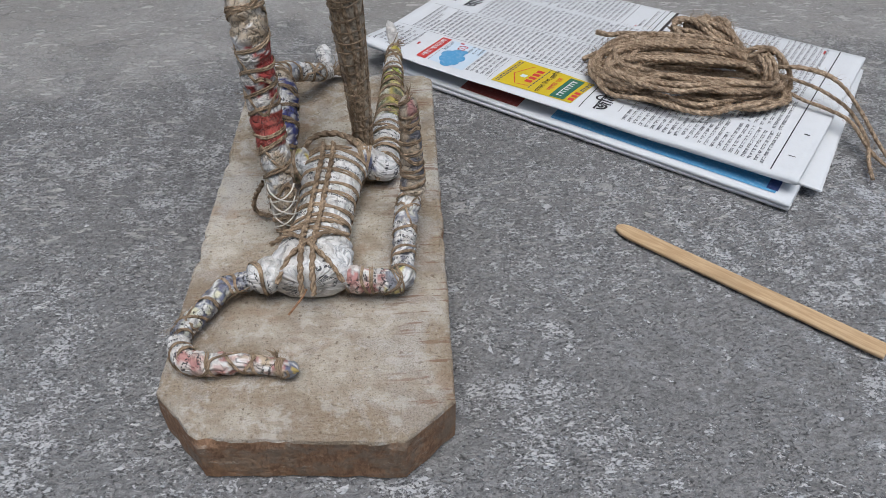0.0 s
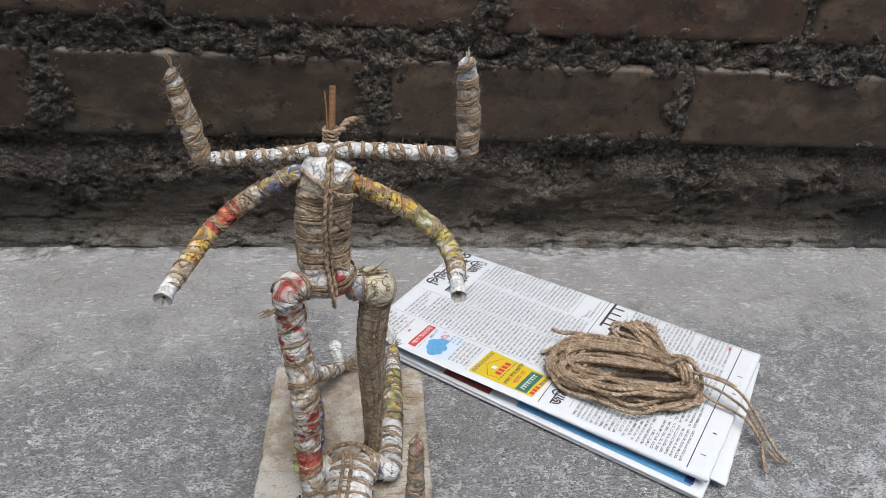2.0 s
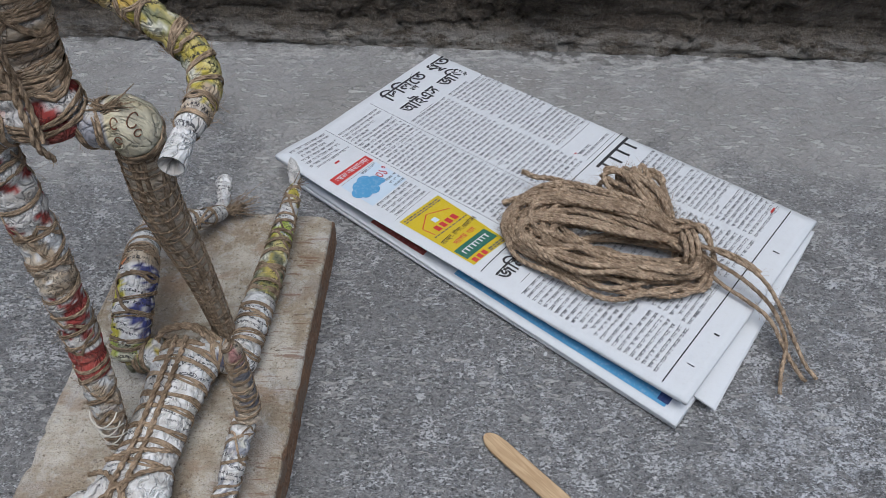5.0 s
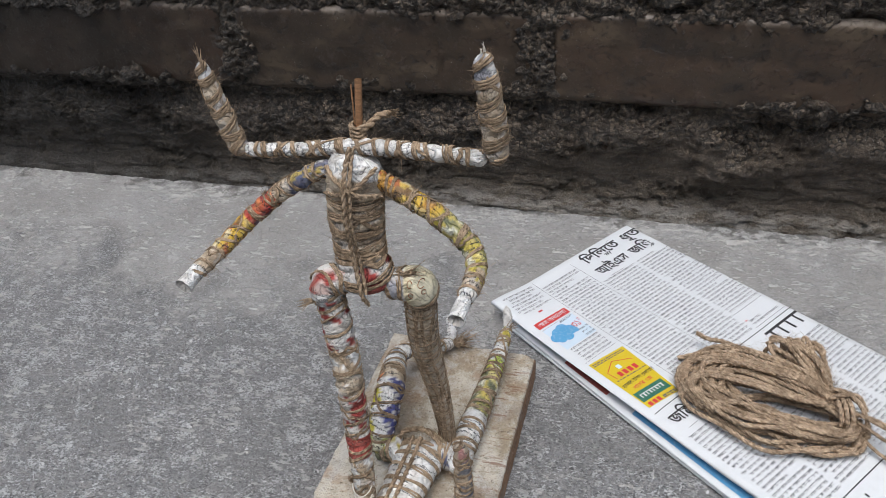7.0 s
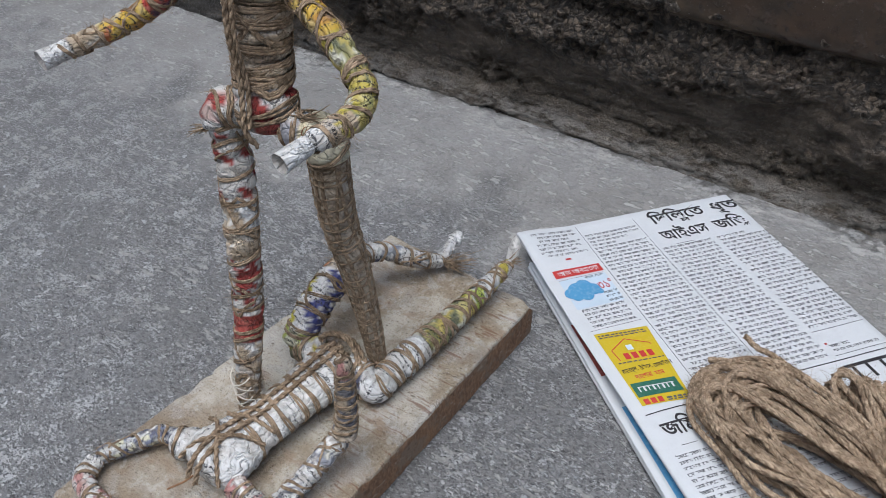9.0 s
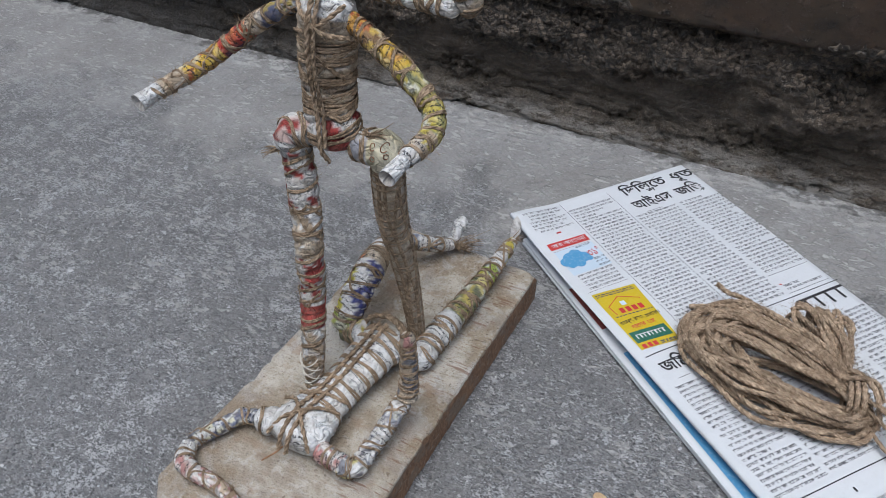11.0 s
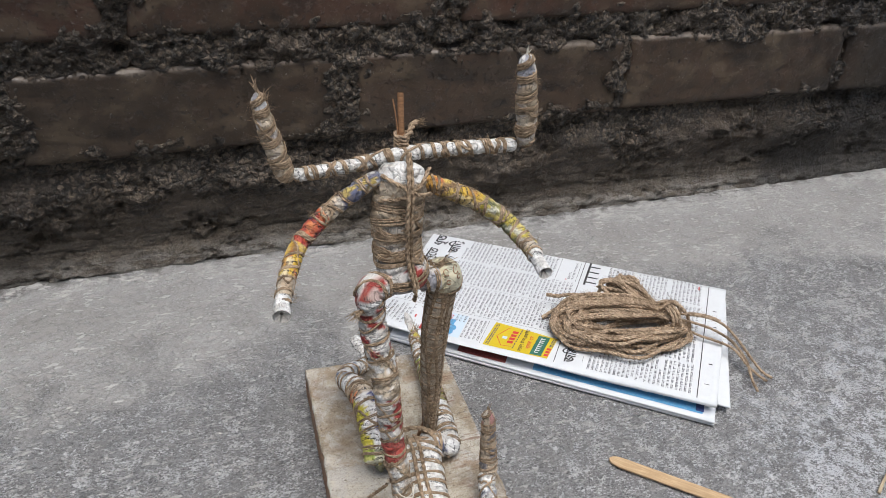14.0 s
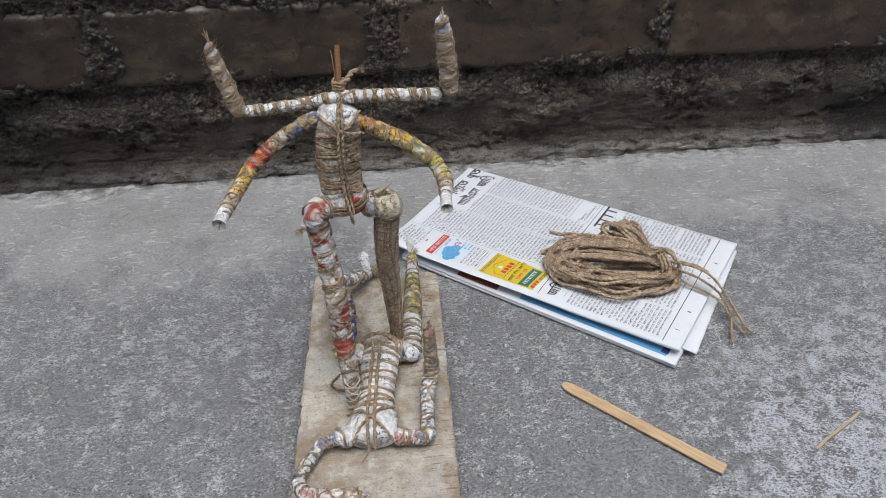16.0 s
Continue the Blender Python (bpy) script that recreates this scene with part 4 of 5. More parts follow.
def build_standing_figure():
    rng = np.random.default_rng(21)
    so = Soup()
    # trunk, wound tightly, and the cord down its front
    path, r, n1, n2, s = limb(so, rng, [(-0.006, 0.354, 0.254), (-0.008, 0.352, 0.243), (-0.010, 0.350, 0.222), (-0.010, 0.348, 0.202), (-0.007, 0.344, 0.187), (-0.005, 0.342, 0.177)],
                              [0.011, 0.0146, 0.0148, 0.0136, 0.0146, 0.011], [(0.9, WHITE), (2.4, TAN + BROWN[:2]), (3.3, TAN + BROWN), (9, REDFLAG + GREYISH[:2])], 0.0078, 0.0014, 0.8, 30, True, 0.019, band=3, ink=0.5, cell=0.0065, stop=0.72)
    winding(so, rng, path, s, r, n1, n2, 0.0190, 0.0013, 0.8, 0.018, 0.7, 2.0, 3, 0.74)
    cord(so, rng, [(-0.006, 0.346, 0.262), (-0.008, 0.337, 0.247), (-0.009, 0.334, 0.225), (-0.008, 0.334, 0.203), (-0.005, 0.329, 0.186), (-0.004, 0.333, 0.176)], 0.0013)
    cord(so, rng, [(-0.005, 0.347, 0.261), (-0.0055, 0.338, 0.246), (-0.0065, 0.3345, 0.224), (-0.0055, 0.335, 0.202), (-0.003, 0.330, 0.186)], 0.0011)
    cord(so, rng, [(-0.020, 0.347, 0.250), (-0.012, 0.3385, 0.247), (-0.002, 0.3375, 0.241), (0.007, 0.345, 0.237)], 0.0012)
    cord(so, rng, [(0.006, 0.346, 0.252), (-0.001, 0.3385, 0.246), (-0.010, 0.3380, 0.240), (-0.022, 0.345, 0.236)], 0.0012)
    cross_bands(so, rng, path, s, r, n1, n2, (0.66, 0.69, 0.83, 0.86), 0.0013, 0.8, 0.003)
    # upper pair of arms: a bar with raised ends
    limb(so, rng, [(-0.066, 0.354, 0.2515), (-0.035, 0.3545, 0.2535), (-0.006, 0.356, 0.2565), (0.030, 0.3535, 0.2575), (0.058, 0.351, 0.2575)],
         [0.0036, 0.0036, 0.0042, 0.0040, 0.0040], [(9, WHITE)], 0.0068, 0.0012, 1.0, 20)
    limb(so, rng, [(-0.0645, 0.354, 0.2500), (-0.0685, 0.354, 0.2545), (-0.0725, 0.355, 0.268), (-0.0765, 0.356, 0.283), (-0.0788, 0.357, 0.2965)],
         [0.0042, 0.0050, 0.0052, 0.0044, 0.0030], [(3.4, TAN + PINKISH[2:3]), (9, GREYISH)], 0.0066, 0.0011, 1.0, 20, lean=0.5, band=4, ink=0.5)
    limb(so, rng, [(0.0585, 0.351, 0.2575), (0.0618, 0.351, 0.262), (0.0612, 0.351, 0.277), (0.0592, 0.351, 0.293), (0.0575, 0.351, 0.3085)],
         [0.0046, 0.0056, 0.0060, 0.0053, 0.0042], [(3.3, TAN + PINKISH[2:3]), (9, GREYISH)], 0.0074, 0.0011, 1.0, 20, lean=0.5, band=4, ink=0.5)
    tassel(so, rng, (-0.0788, 0.357, 0.2965), (-0.1, 0, 1), 9, 0.006)
    tassel(so, rng, (-0.0755, 0.3535, 0.294), (0.3, 0, 1), 7, 0.005)
    tassel(so, rng, (0.0575, 0.351, 0.308), (0, 0, 1), 6, 0.004, STRING_SLOT)
    # neck cane, its splinter and the knotted twine end
    cord(so, rng, [(-0.006, 0.357, 0.250), (-0.0055, 0.361, 0.268), (-0.005, 0.366, 0.2865)], 0.0018, CANE_SLOT, 0, False)
    cord(so, rng, [(-0.0076, 0.360, 0.266), (-0.0082, 0.363, 0.276), (-0.0090, 0.366, 0.2835)], 0.0004, CANE_SLOT, 0, False)
    for k in range(5):
        h = 0.2585 + 0.0019 * k
        a = np.linspace(0, 2 * np.pi, 14)
        cord(so, rng, [(-0.006 + 0.0032 * math.cos(q), 0.358 + 0.0032 * math.sin(q) + (h - 0.258) * 0.2, h + 0.0004 * math.sin(q)) for q in a], 0.0012, JUTE_SLOT, 400)
    cord(so, rng, [(-0.005, 0.357, 0.264), (-0.001, 0.361, 0.2655), (0.0025, 0.367, 0.2675), (0.0065, 0.371, 0.2665)], 0.0019)
    tassel(so, rng, (0.0055, 0.3705, 0.2668), (1, 0.4, -0.1), 18, 0.0045)
    # lower pair of arms
    limb(so, rng, [(-0.018, 0.351, 0.2465), (-0.027, 0.350, 0.2445), (-0.048, 0.348, 0.2315), (-0.064, 0.342, 0.2190), (-0.0715, 0.331, 0.2130), (-0.0775, 0.315, 0.2095), (-0.081, 0.3035, 0.2080)],
         [0.0044, 0.0046, 0.0050, 0.0049, 0.0047, 0.0044, 0.0040], [(1.6, INKY[:2] + INKY), (2.1, TAN + INKY[:1]), (3.1, SCARLET), (4.6, GOLD), (5.5, TAN), (9, WHITE)], 0.0082, 0.0009, 1.0, 22, cell=0.005)
    limb(so, rng, [(0.000, 0.352, 0.2440), (0.008, 0.351, 0.2400), (0.024, 0.347, 0.2335), (0.038, 0.343, 0.2265), (0.0505, 0.339, 0.2165), (0.0555, 0.329, 0.2120), (0.0560, 0.316, 0.2120), (0.0545, 0.305, 0.2120)],
         [0.0044, 0.0050, 0.0054, 0.0054, 0.0054, 0.0052, 0.0046, 0.0042], [(2.8, GOLD), (5.4, LEMON), (6.3, TAN + LEMON[:1]), (9, WHITE)], 0.0080, 0.0009, 1.0, 22, cell=0.005)
    cut_end(so, rng, (0.0547, 0.3055, 0.2120), (0.0540, 0.2935, 0.2110), 0.0037)
    cut_end(so, rng, (-0.0805, 0.3060, 0.2082), (-0.0818, 0.2975, 0.2074), 0.0042)
    # hips and legs
    limb(so, rng, [(-0.012, 0.343, 0.184), (-0.021, 0.340, 0.1855), (-0.0285, 0.3375, 0.1830), (-0.0290, 0.336, 0.1735)], [0.0075, 0.0085, 0.0090, 0.0075], [(9, WHITE + REDFLAG[:1] + PINKISH[:1])], 0.0095, 0.0012, 1.0, 22, ink=0.7, cell=0.005)
    limb(so, rng, [(0.000, 0.344, 0.181), (0.010, 0.346, 0.1815), (0.0190, 0.3475, 0.1800), (0.0205, 0.348, 0.1690)], [0.0076, 0.0090, 0.0104, 0.0088], [(1.2, GREYISH), (9, CREAM)], 0.0125, 0.0011, 1.0, 24, ink=0.08)
    # red curls printed on the cream paper of the hip
    for x, z, size in ((0.0170, 0.1865, 0.0014), (0.0230, 0.1870, 0.0016), (0.0180, 0.1815, 0.0013), (0.0245, 0.1835, 0.0011)):
        centre, ball = np.array((x, 0.0, z)), np.array((0.0192, 0.3475, 0.1795))
        line = []
        for q in np.linspace(0.4, 5.6, 12):
            p = centre + size * np.array((math.cos(q), 0, math.sin(q)))
            d = (p - ball)[[0, 2]]
            p[1] = ball[1] - math.sqrt(max(0.0, 0.0106 ** 2 - d @ d))
            line.append(p)
        line, _, _ = spline(line, 0.0006)
        _, k1, k2 = frames(line)
        so.add(*tube(line, 0.00024, 5, k1, k2), PAPER_SLOT, np.tile((0.46, 0.20, 0.11, 0.0), (len(line) * 5, 1)))
    tassel(so, rng, (-0.034, 0.333, 0.175), (-0.7, -0.4, -0.3), 22, 0.008)
    tassel(so, rng, (0.014, 0.344, 0.190), (1, 0.1, 0.15), 22, 0.007)
    tassel(so, rng, (0.014, 0.344, 0.190), (-1, 0.0, 0.1), 14, 0.008)
    limb(so, rng, [(-0.0285, 0.3385, 0.180), (-0.0260, 0.3365, 0.156), (-0.0215, 0.3285, 0.126), (-0.0190, 0.3205, 0.087), (-0.0162, 0.3110, 0.060), (-0.0152, 0.3050, 0.038), (-0.0148, 0.3030, 0.0250)],
         [0.0080, 0.0084, 0.0082, 0.0074, 0.0068, 0.0056, 0.0042], [(0.30, WHITE + REDFLAG[:1]), (1.55, REDFLAG + REDFLAG[1:3]), (2.3, TAN + WHITE[:1]), (3.05, REDFLAG), (3.55, [(0.36, 0.065, 0.050), (0.42, 0.10, 0.08)]), (4.4, TAN + WHITE[:2]), (9, TAN)], 0.0095, 0.0010, 1.0, 26, ink=0.5, cell=0.0050)
    path, r, n1, n2, s = limb(so, rng, [(0.0190, 0.349, 0.176), (0.0170, 0.352, 0.139), (0.0182, 0.3575, 0.105), (0.0200, 0.3610, 0.072), (0.0212, 0.3632, 0.040), (0.0214, 0.3640, 0.0250)],
                              [0.0086, 0.0083, 0.0073, 0.0060, 0.0048, 0.0044], [(0.5, TAN), (9, BROWN[1:3] + BROWN[:2])], 0.0060, 0.0009, 1.0, 26, wraps=False, lump=0.6, ink=0.3, cell=0.006)
    lengthwise(so, rng, path, r, n1, n2, 13, 0.0009)
    winding(so, rng, path, s, r * 1.06, n1, n2, 0.0058, 0.0010, 1.0, 0.0, 0.3, 0.0, 1)
    winding(so, rng, path, s, r * 1.05, n1, n2, -0.0240, 0.0010, 1.0, 0.0, 0.4, 1.0, 1)
    # pale string laced round the near ankle, twine tied under it, and a prop of cane
    for k in range(4):
        z = 0.028 + 0.0070 * k
        c, r = np.array((-0.0149, 0.3040 + 0.05 * (z - 0.03), z)), 0.0048 + 0.050 * (z - 0.028)
        for up in (1, -1):
            cord(so, rng, [c + np.array((r * math.sin(q), -r * math.cos(q), 0.0035 + up * 0.0048 * q / 1.5)) for q in np.linspace(-1.5, 1.5, 7)], 0.00034, STRING_SLOT, 0, False)
    cord(so, rng, [(-0.024, 0.312, 0.053), (-0.030, 0.318, 0.040), (-0.0325, 0.324, 0.029), (-0.028, 0.322, 0.0260), (-0.018, 0.314, 0.032)], 0.0012)
    cord(so, rng, [(0.0135, 0.3665, 0.0240), (0.0150, 0.3645, 0.036), (0.0185, 0.3625, 0.050)], 0.0013, CANE_SLOT, 0, False)
    ob = so.build("standing_figure", FIGURE_MATS)
    tagged(ob, "four-armed headless newspaper figure bound with jute twine, standing", "figurine", "newspaper figures")


def build_lying_figure():
    rng = np.random.default_rng(33)
    so = Soup()
    # trunk on the board, banded with twine
    path, r, n1, n2, s = limb(so, rng, [(-0.003, 0.261, 0.0345), (-0.002, 0.276, 0.0355), (0.0005, 0.295, 0.0350), (0.0035, 0.318, 0.0355), (0.0065, 0.341, 0.0365), (0.0075, 0.353, 0.0360)],
                              [0.0165, 0.0190, 0.0135, 0.0135, 0.0160, 0.0140], [(9, WHITE)], 0.0, 0.0012, 0.62, 34, True, 0, 0, False)
    cross_bands(so, rng, path, s, r, n1, n2, (0.30, 0.40, 0.49, 0.58, 0.67, 0.76, 0.85), 0.0012, 0.62, 0.001)
    cross_bands(so, rng, path, s, r, n1, n2, (0.90, 0.93, 0.96), 0.0014, 0.62, 0.002)
    for x in (-0.0045, 0.0005):
        cord(so, rng, [(x + 0.006, 0.353, 0.0455), (x + 0.006, 0.340, 0.0472), (x + 0.003, 0.318, 0.0445), (x + 0.001, 0.297, 0.0440), (x - 0.0005, 0.277, 0.0480), (x - 0.001, 0.262, 0.0440), (x - 0.001, 0.256, 0.0350)], 0.0014)
    cord(so, rng, [(-0.020, 0.284, 0.040), (-0.009, 0.281, 0.0475), (0.004, 0.268, 0.0465), (0.012, 0.260, 0.038)], 0.0012)
    cord(so, rng, [(0.014, 0.288, 0.0400), (0.004, 0.281, 0.0478), (-0.009, 0.270, 0.0465), (-0.016, 0.261, 0.038)], 0.0012)
    cord(so, rng, [(-0.015, 0.291, 0.040), (0.000, 0.2935, 0.0450), (0.013, 0.296, 0.0395)], 0.0012)
    cord(so, rng, [(-0.0035, 0.258, 0.0370), (-0.0055, 0.2545, 0.0352), (-0.0075, 0.2515, 0.0345), (-0.0098, 0.2485, 0.0335), (-0.0108, 0.2480, 0.0325)], 0.0005, CANE_SLOT, 0, False)
    cord(so, rng, [(-0.010, 0.349, 0.040), (-0.004, 0.354, 0.0480), (0.008, 0.356, 0.0490), (0.018, 0.352, 0.0450), (0.026, 0.346, 0.0380), (0.028, 0.341, 0.030)], 0.0016)
    cord(so, rng, [(-0.012, 0.352, 0.038), (-0.004, 0.357, 0.0460), (0.008, 0.359, 0.0465), (0.019, 0.355, 0.0440), (0.029, 0.349, 0.0360)], 0.0014)
    # far-reaching arm, bent back along the board
    limb(so, rng, [(-0.014, 0.268, 0.0345), (-0.0215, 0.2695, 0.0350), (-0.0300, 0.2675, 0.0335)], [0.0085, 0.0090, 0.0062], [(9, WHITE)], 0.009, 0.0011, 0.9, 20)
    limb(so, rng, [(-0.0260, 0.2695, 0.0325), (-0.0385, 0.2675, 0.0315), (-0.0465, 0.2560, 0.0300), (-0.0530, 0.2465, 0.0295), (-0.0545, 0.2400, 0.0290)],
         [0.0046, 0.0047, 0.0046, 0.0046, 0.0048], [(9, MIXED + INKY[:2] + GREENISH[2:] + MIXED)], 0.0085, 0.0008, 1.0, 22, lump=1.9, cell=0.004)
    limb(so, rng, [(-0.0555, 0.2425, 0.0290), (-0.0520, 0.2320, 0.0290), (-0.0440, 0.2275, 0.0287), (-0.0260, 0.2270, 0.0283), (-0.0130, 0.2240, 0.0278), (-0.0055, 0.2215, 0.0278)],
         [0.0048, 0.0052, 0.0050, 0.0042, 0.0038, 0.0036], [(1.2, GREYISH), (2.6, PINKISH), (4.3, PINKISH + TAN[:1]), (9, MIXED + INKY)], 0.0080, 0.0008, 1.0, 22, lump=1.9, cell=0.004)
    tassel(so, rng, (-0.015, 0.2275, 0.0310), (0.1, 0.3, 1), 12, 0.0035)
    # other arm, with its forearm raised
    limb(so, rng, [(0.011, 0.267, 0.0335), (0.024, 0.2655, 0.0325), (0.0350, 0.2655, 0.0320), (0.0385, 0.2740, 0.0320)], [0.0062, 0.0058, 0.0058, 0.0058], [(1.4, PINKISH), (9, MIXED + LEMON[2:3])], 0.0075, 0.0008, 1.0, 22, lump=1.8, cell=0.004)
    limb(so, rng, [(0.0370, 0.2690, 0.0320), (0.0385, 0.2860, 0.0335), (0.0400, 0.3000, 0.0370), (0.0430, 0.3120, 0.0440)], [0.0056, 0.0054, 0.0056, 0.0060], [(9, GREYISH + WHITE + MIXED + MIXED)], 0.0085, 0.0008, 1.0, 22, lump=1.8, cell=0.004)
    limb(so, rng, [(0.0440, 0.3105, 0.0425), (0.0442, 0.3140, 0.0560), (0.0436, 0.3165, 0.0740), (0.0428, 0.3185, 0.0920)], [0.0064, 0.0056, 0.0048, 0.0038], [(2.4, BROWN + TAN[:1] + MIXED[3:4]), (9, BROWN + PINKISH[3:])], 0.0058, 0.0010, 1.0, 18)
    tassel(so, rng, (0.0430, 0.3185, 0.0900), (0.3, 0, 1), 7, 0.005)
    # legs
    limb(so, rng, [(0.0100, 0.349, 0.0365), (0.0220, 0.3500, 0.0350), (0.0305, 0.3485, 0.0325), (0.0330, 0.3560, 0.0325)], [0.0095, 0.0085, 0.0080, 0.0080], [(9, WHITE + INKY[:1])], 0.0080, 0.0012, 1.0, 20)
    limb(so, rng, [(0.0315, 0.3490, 0.0325), (0.0332, 0.3720, 0.0340), (0.0362, 0.3985, 0.0345), (0.0388, 0.4340, 0.0355), (0.0405, 0.4590, 0.0375), (0.0410, 0.4680, 0.0395)],
         [0.0080, 0.0088, 0.0080, 0.0062, 0.0046, 0.0030], [(1.0, WHITE + GREYISH[:2]), (1.5, WHITE), (2.75, LEMON), (3.1, GREENISH[:1] + WHITE[:1]), (9, WHITE + LEMON[:1])], 0.0072, 0.0011, 1.0, 22)
    limb(so, rng, [(0.0405, 0.4660, 0.0385), (0.0400, 0.4730, 0.0440), (0.0378, 0.4790, 0.0500)], [0.0026, 0.0042, 0.0016], [(9, WHITE[3:])], 0.0, 0.001, 0.5, 16, True, 0, 0, False, 2.5, ink=0.1)
    tassel(so, rng, (0.0415, 0.4670, 0.0395), (1, 0.4, 0.3), 14, 0.0065)
    limb(so, rng, [(-0.0040, 0.3480, 0.0370), (-0.0150, 0.3480, 0.0355), (-0.0240, 0.3480, 0.0340)], [0.0095, 0.0085, 0.0080], [(9, LEMON + WHITE[:2])], 0.0080, 0.0013, 1.0, 20)
    limb(so, rng, [(-0.0225, 0.3440, 0.0350), (-0.0200, 0.3600, 0.0510), (-0.0205, 0.3800, 0.0590), (-0.0245, 0.4010, 0.0560), (-0.0280, 0.4160, 0.0490)],
         [0.0080, 0.0098, 0.0096, 0.0080, 0.0064], [(0.5, GREENISH), (2.0, PACKET), (2.6, SCARLET[4:5] + TAN), (9, WHITE + MIXED)], 0.0078, 0.0011, 1.0, 24)
    limb(so, rng, [(-0.0290, 0.4150, 0.0490), (-0.0215, 0.4270, 0.0455), (-0.0105, 0.4345, 0.0405), (-0.0030, 0.4460, 0.0335), (0.0020, 0.4530, 0.0295)],
         [0.0062, 0.0058, 0.0056, 0.0050, 0.0040], [(1.6, MIXED + WHITE + INKY[:2]), (9, GREYISH + WHITE + INKY[1:2])], 0.0095, 0.0010, 1.0, 20, cell=0.005)
    limb(so, rng, [(0.0000, 0.4510, 0.0300), (-0.0010, 0.4610, 0.0310), (-0.0030, 0.4710, 0.0320), (-0.0045, 0.4800, 0.0330)], [0.0044, 0.0036, 0.0048, 0.0056], [(9, WHITE + INKY[2:3])], 0.0, 0.001, 0.7, 26, True, 0, 0, False, 4.5, ink=0.9)
    tassel(so, rng, (0.002, 0.452, 0.0300), (1, 0.35, 0.15), 80, 0.014)
    ob = so.build("lying_figure", FIGURE_MATS)
    tagged(ob, "headless white newspaper figure bound with jute twine, lying down", "figurine", "newspaper figures")


build_standing_figure()
build_lying_figure()


# ---- the folded newspaper ----
CORNERS = [np.array(p) for p in ((0.019, 0.514), (0.2535, 0.343), (0.3575, 0.473), (0.118, 0.638))]
PAGE_Z = 0.0163
LENGTH, WIDTH = 290.0, 160.0      # of the page that shows, in millimetres


def plan(corners, a, b):
    return corners[0] * (1 - a) * (1 - b) + corners[1] * a * (1 - b) + corners[2] * a * b + corners[3] * (1 - a) * b


def page_wave(a, b):
    """The unevenness of the sheets: slack, a lifted corner, a fold that springs open."""
    w = 0.0007 * noise.noise((a * 4.0, b * 3.0, 0.5)) + 0.0003 * noise.noise((a * 14, b * 9, 2.5))
    lift = 0.0042 * math.exp(-((a / 0.10) ** 2 + (b / 0.16) ** 2))
    sag = -0.0010 * math.exp(-((b / 0.05) ** 2)) * (0.4 + 0.6 * math.sin(a * 3.0))
    return w + lift + sag


def page(a, b, lift=0.00025):
    """A place on the upper page from millimetres down and across it."""
    p = plan(CORNERS, a / LENGTH, b / WIDTH)
    return (p[0], p[1], PAGE_Z + page_wave(a / LENGTH, b / WIDTH) + lift)


def leaf(name, corners, z0, z1, parent, seed, follow=1.0, na=58, nb=32, label=""):
    """A folded leaf: a slab of sheets; z0 is its underside, a height or a height along the page."""
    v, f = [], []
    rng = np.random.default_rng(seed)
    centre = sum(corners) / 4
    def height(a, b, t):
        under = z0 if not callable(z0) else z0(a)
        return under + (z1 - under) * t + page_wave(a, b) * follow * (0.3 + 0.7 * t)
    n1 = nb + 1
    for i in range(na + 1):
        for j in range(n1):
            a, b = i / na, j / nb
            p = plan(corners, a, b)
            v.append((p[0], p[1], height(a, b, 1.0)))
    for i in range(na):
        for j in range(nb):
            q = i * n1 + j
            f.append((q, q + n1, q + n1 + 1, q + 1))
    rim = [(i, 0) for i in range(na + 1)] + [(na, j) for j in range(1, nb + 1)] + [(i, nb) for i in range(na - 1, -1, -1)] + [(0, j) for j in range(nb - 1, 0, -1)]
    last = [i * n1 + j for i, j in rim]
    m = len(rim)
    for t, inset in ((0.66, -0.0006), (0.33, -0.0006), (0.0, 0.0)):
        base = len(v)
        for i, j in rim:
            a, b = i / na, j / nb
            p = plan(corners, a, b)
            d = (centre - p) / np.linalg.norm(centre - p)
            p = p + d * (inset + rng.uniform(-0.00015, 0.00015))
            v.append((p[0], p[1], max(height(a, b, t), 0.0002)))
        now = list(range(base, base + m))
        for k in range(m):
            f.append((last[k], now[k], now[(k + 1) % m], last[(k + 1) % m]))
        last = now
    f.append(last[::-1])
    return mesh_part(name, v, f, PAGE, parent, label, True)


def page_patch(name, outline, mat, parent, lift, label="", place=page, steps=8):
    """A printed flat patch on the page: a four-cornered field given in millimetres (a, b)."""
    c = [np.array(p, float) for p in outline]
    v, f = [], []
    for i in range(steps + 1):
        for j in range(steps + 1):
            q = plan(c, i / steps, j / steps)
            v.append(place(q[0], q[1], lift))
    for i in range(steps):
        for j in range(steps):
            q = i * (steps + 1) + j
            f.append((q, q + steps + 1, q + steps + 2, q + 1))
    return mesh_part(name, v, f, mat, parent, label)


def bars(name, fields, mat, parent, lift=0.0003, label=""):
    """Straight printed bars: (a0, a1, b0, b1) each, in millimetres."""
    v, f = [], []
    for a0, a1, b0, b1 in fields:
        k = max(1, int(max(a1 - a0, b1 - b0) / 8))
        for i in range(k):
            if a1 - a0 > b1 - b0:
                c = ((a0 + (a1 - a0) * i / k, b0), (a0 + (a1 - a0) * (i + 1) / k, b0), (a0 + (a1 - a0) * (i + 1) / k, b1), (a0 + (a1 - a0) * i / k, b1))
            else:
                c = ((a0, b0 + (b1 - b0) * i / k), (a1, b0 + (b1 - b0) * i / k), (a1, b0 + (b1 - b0) * (i + 1) / k), (a0, b0 + (b1 - b0) * (i + 1) / k))
            n = len(v)
            v += [page(a, b, lift) for a, b in c]
            f.append((n, n + 1, n + 2, n + 3))
    return mesh_part(name, v, f, mat, parent, label)


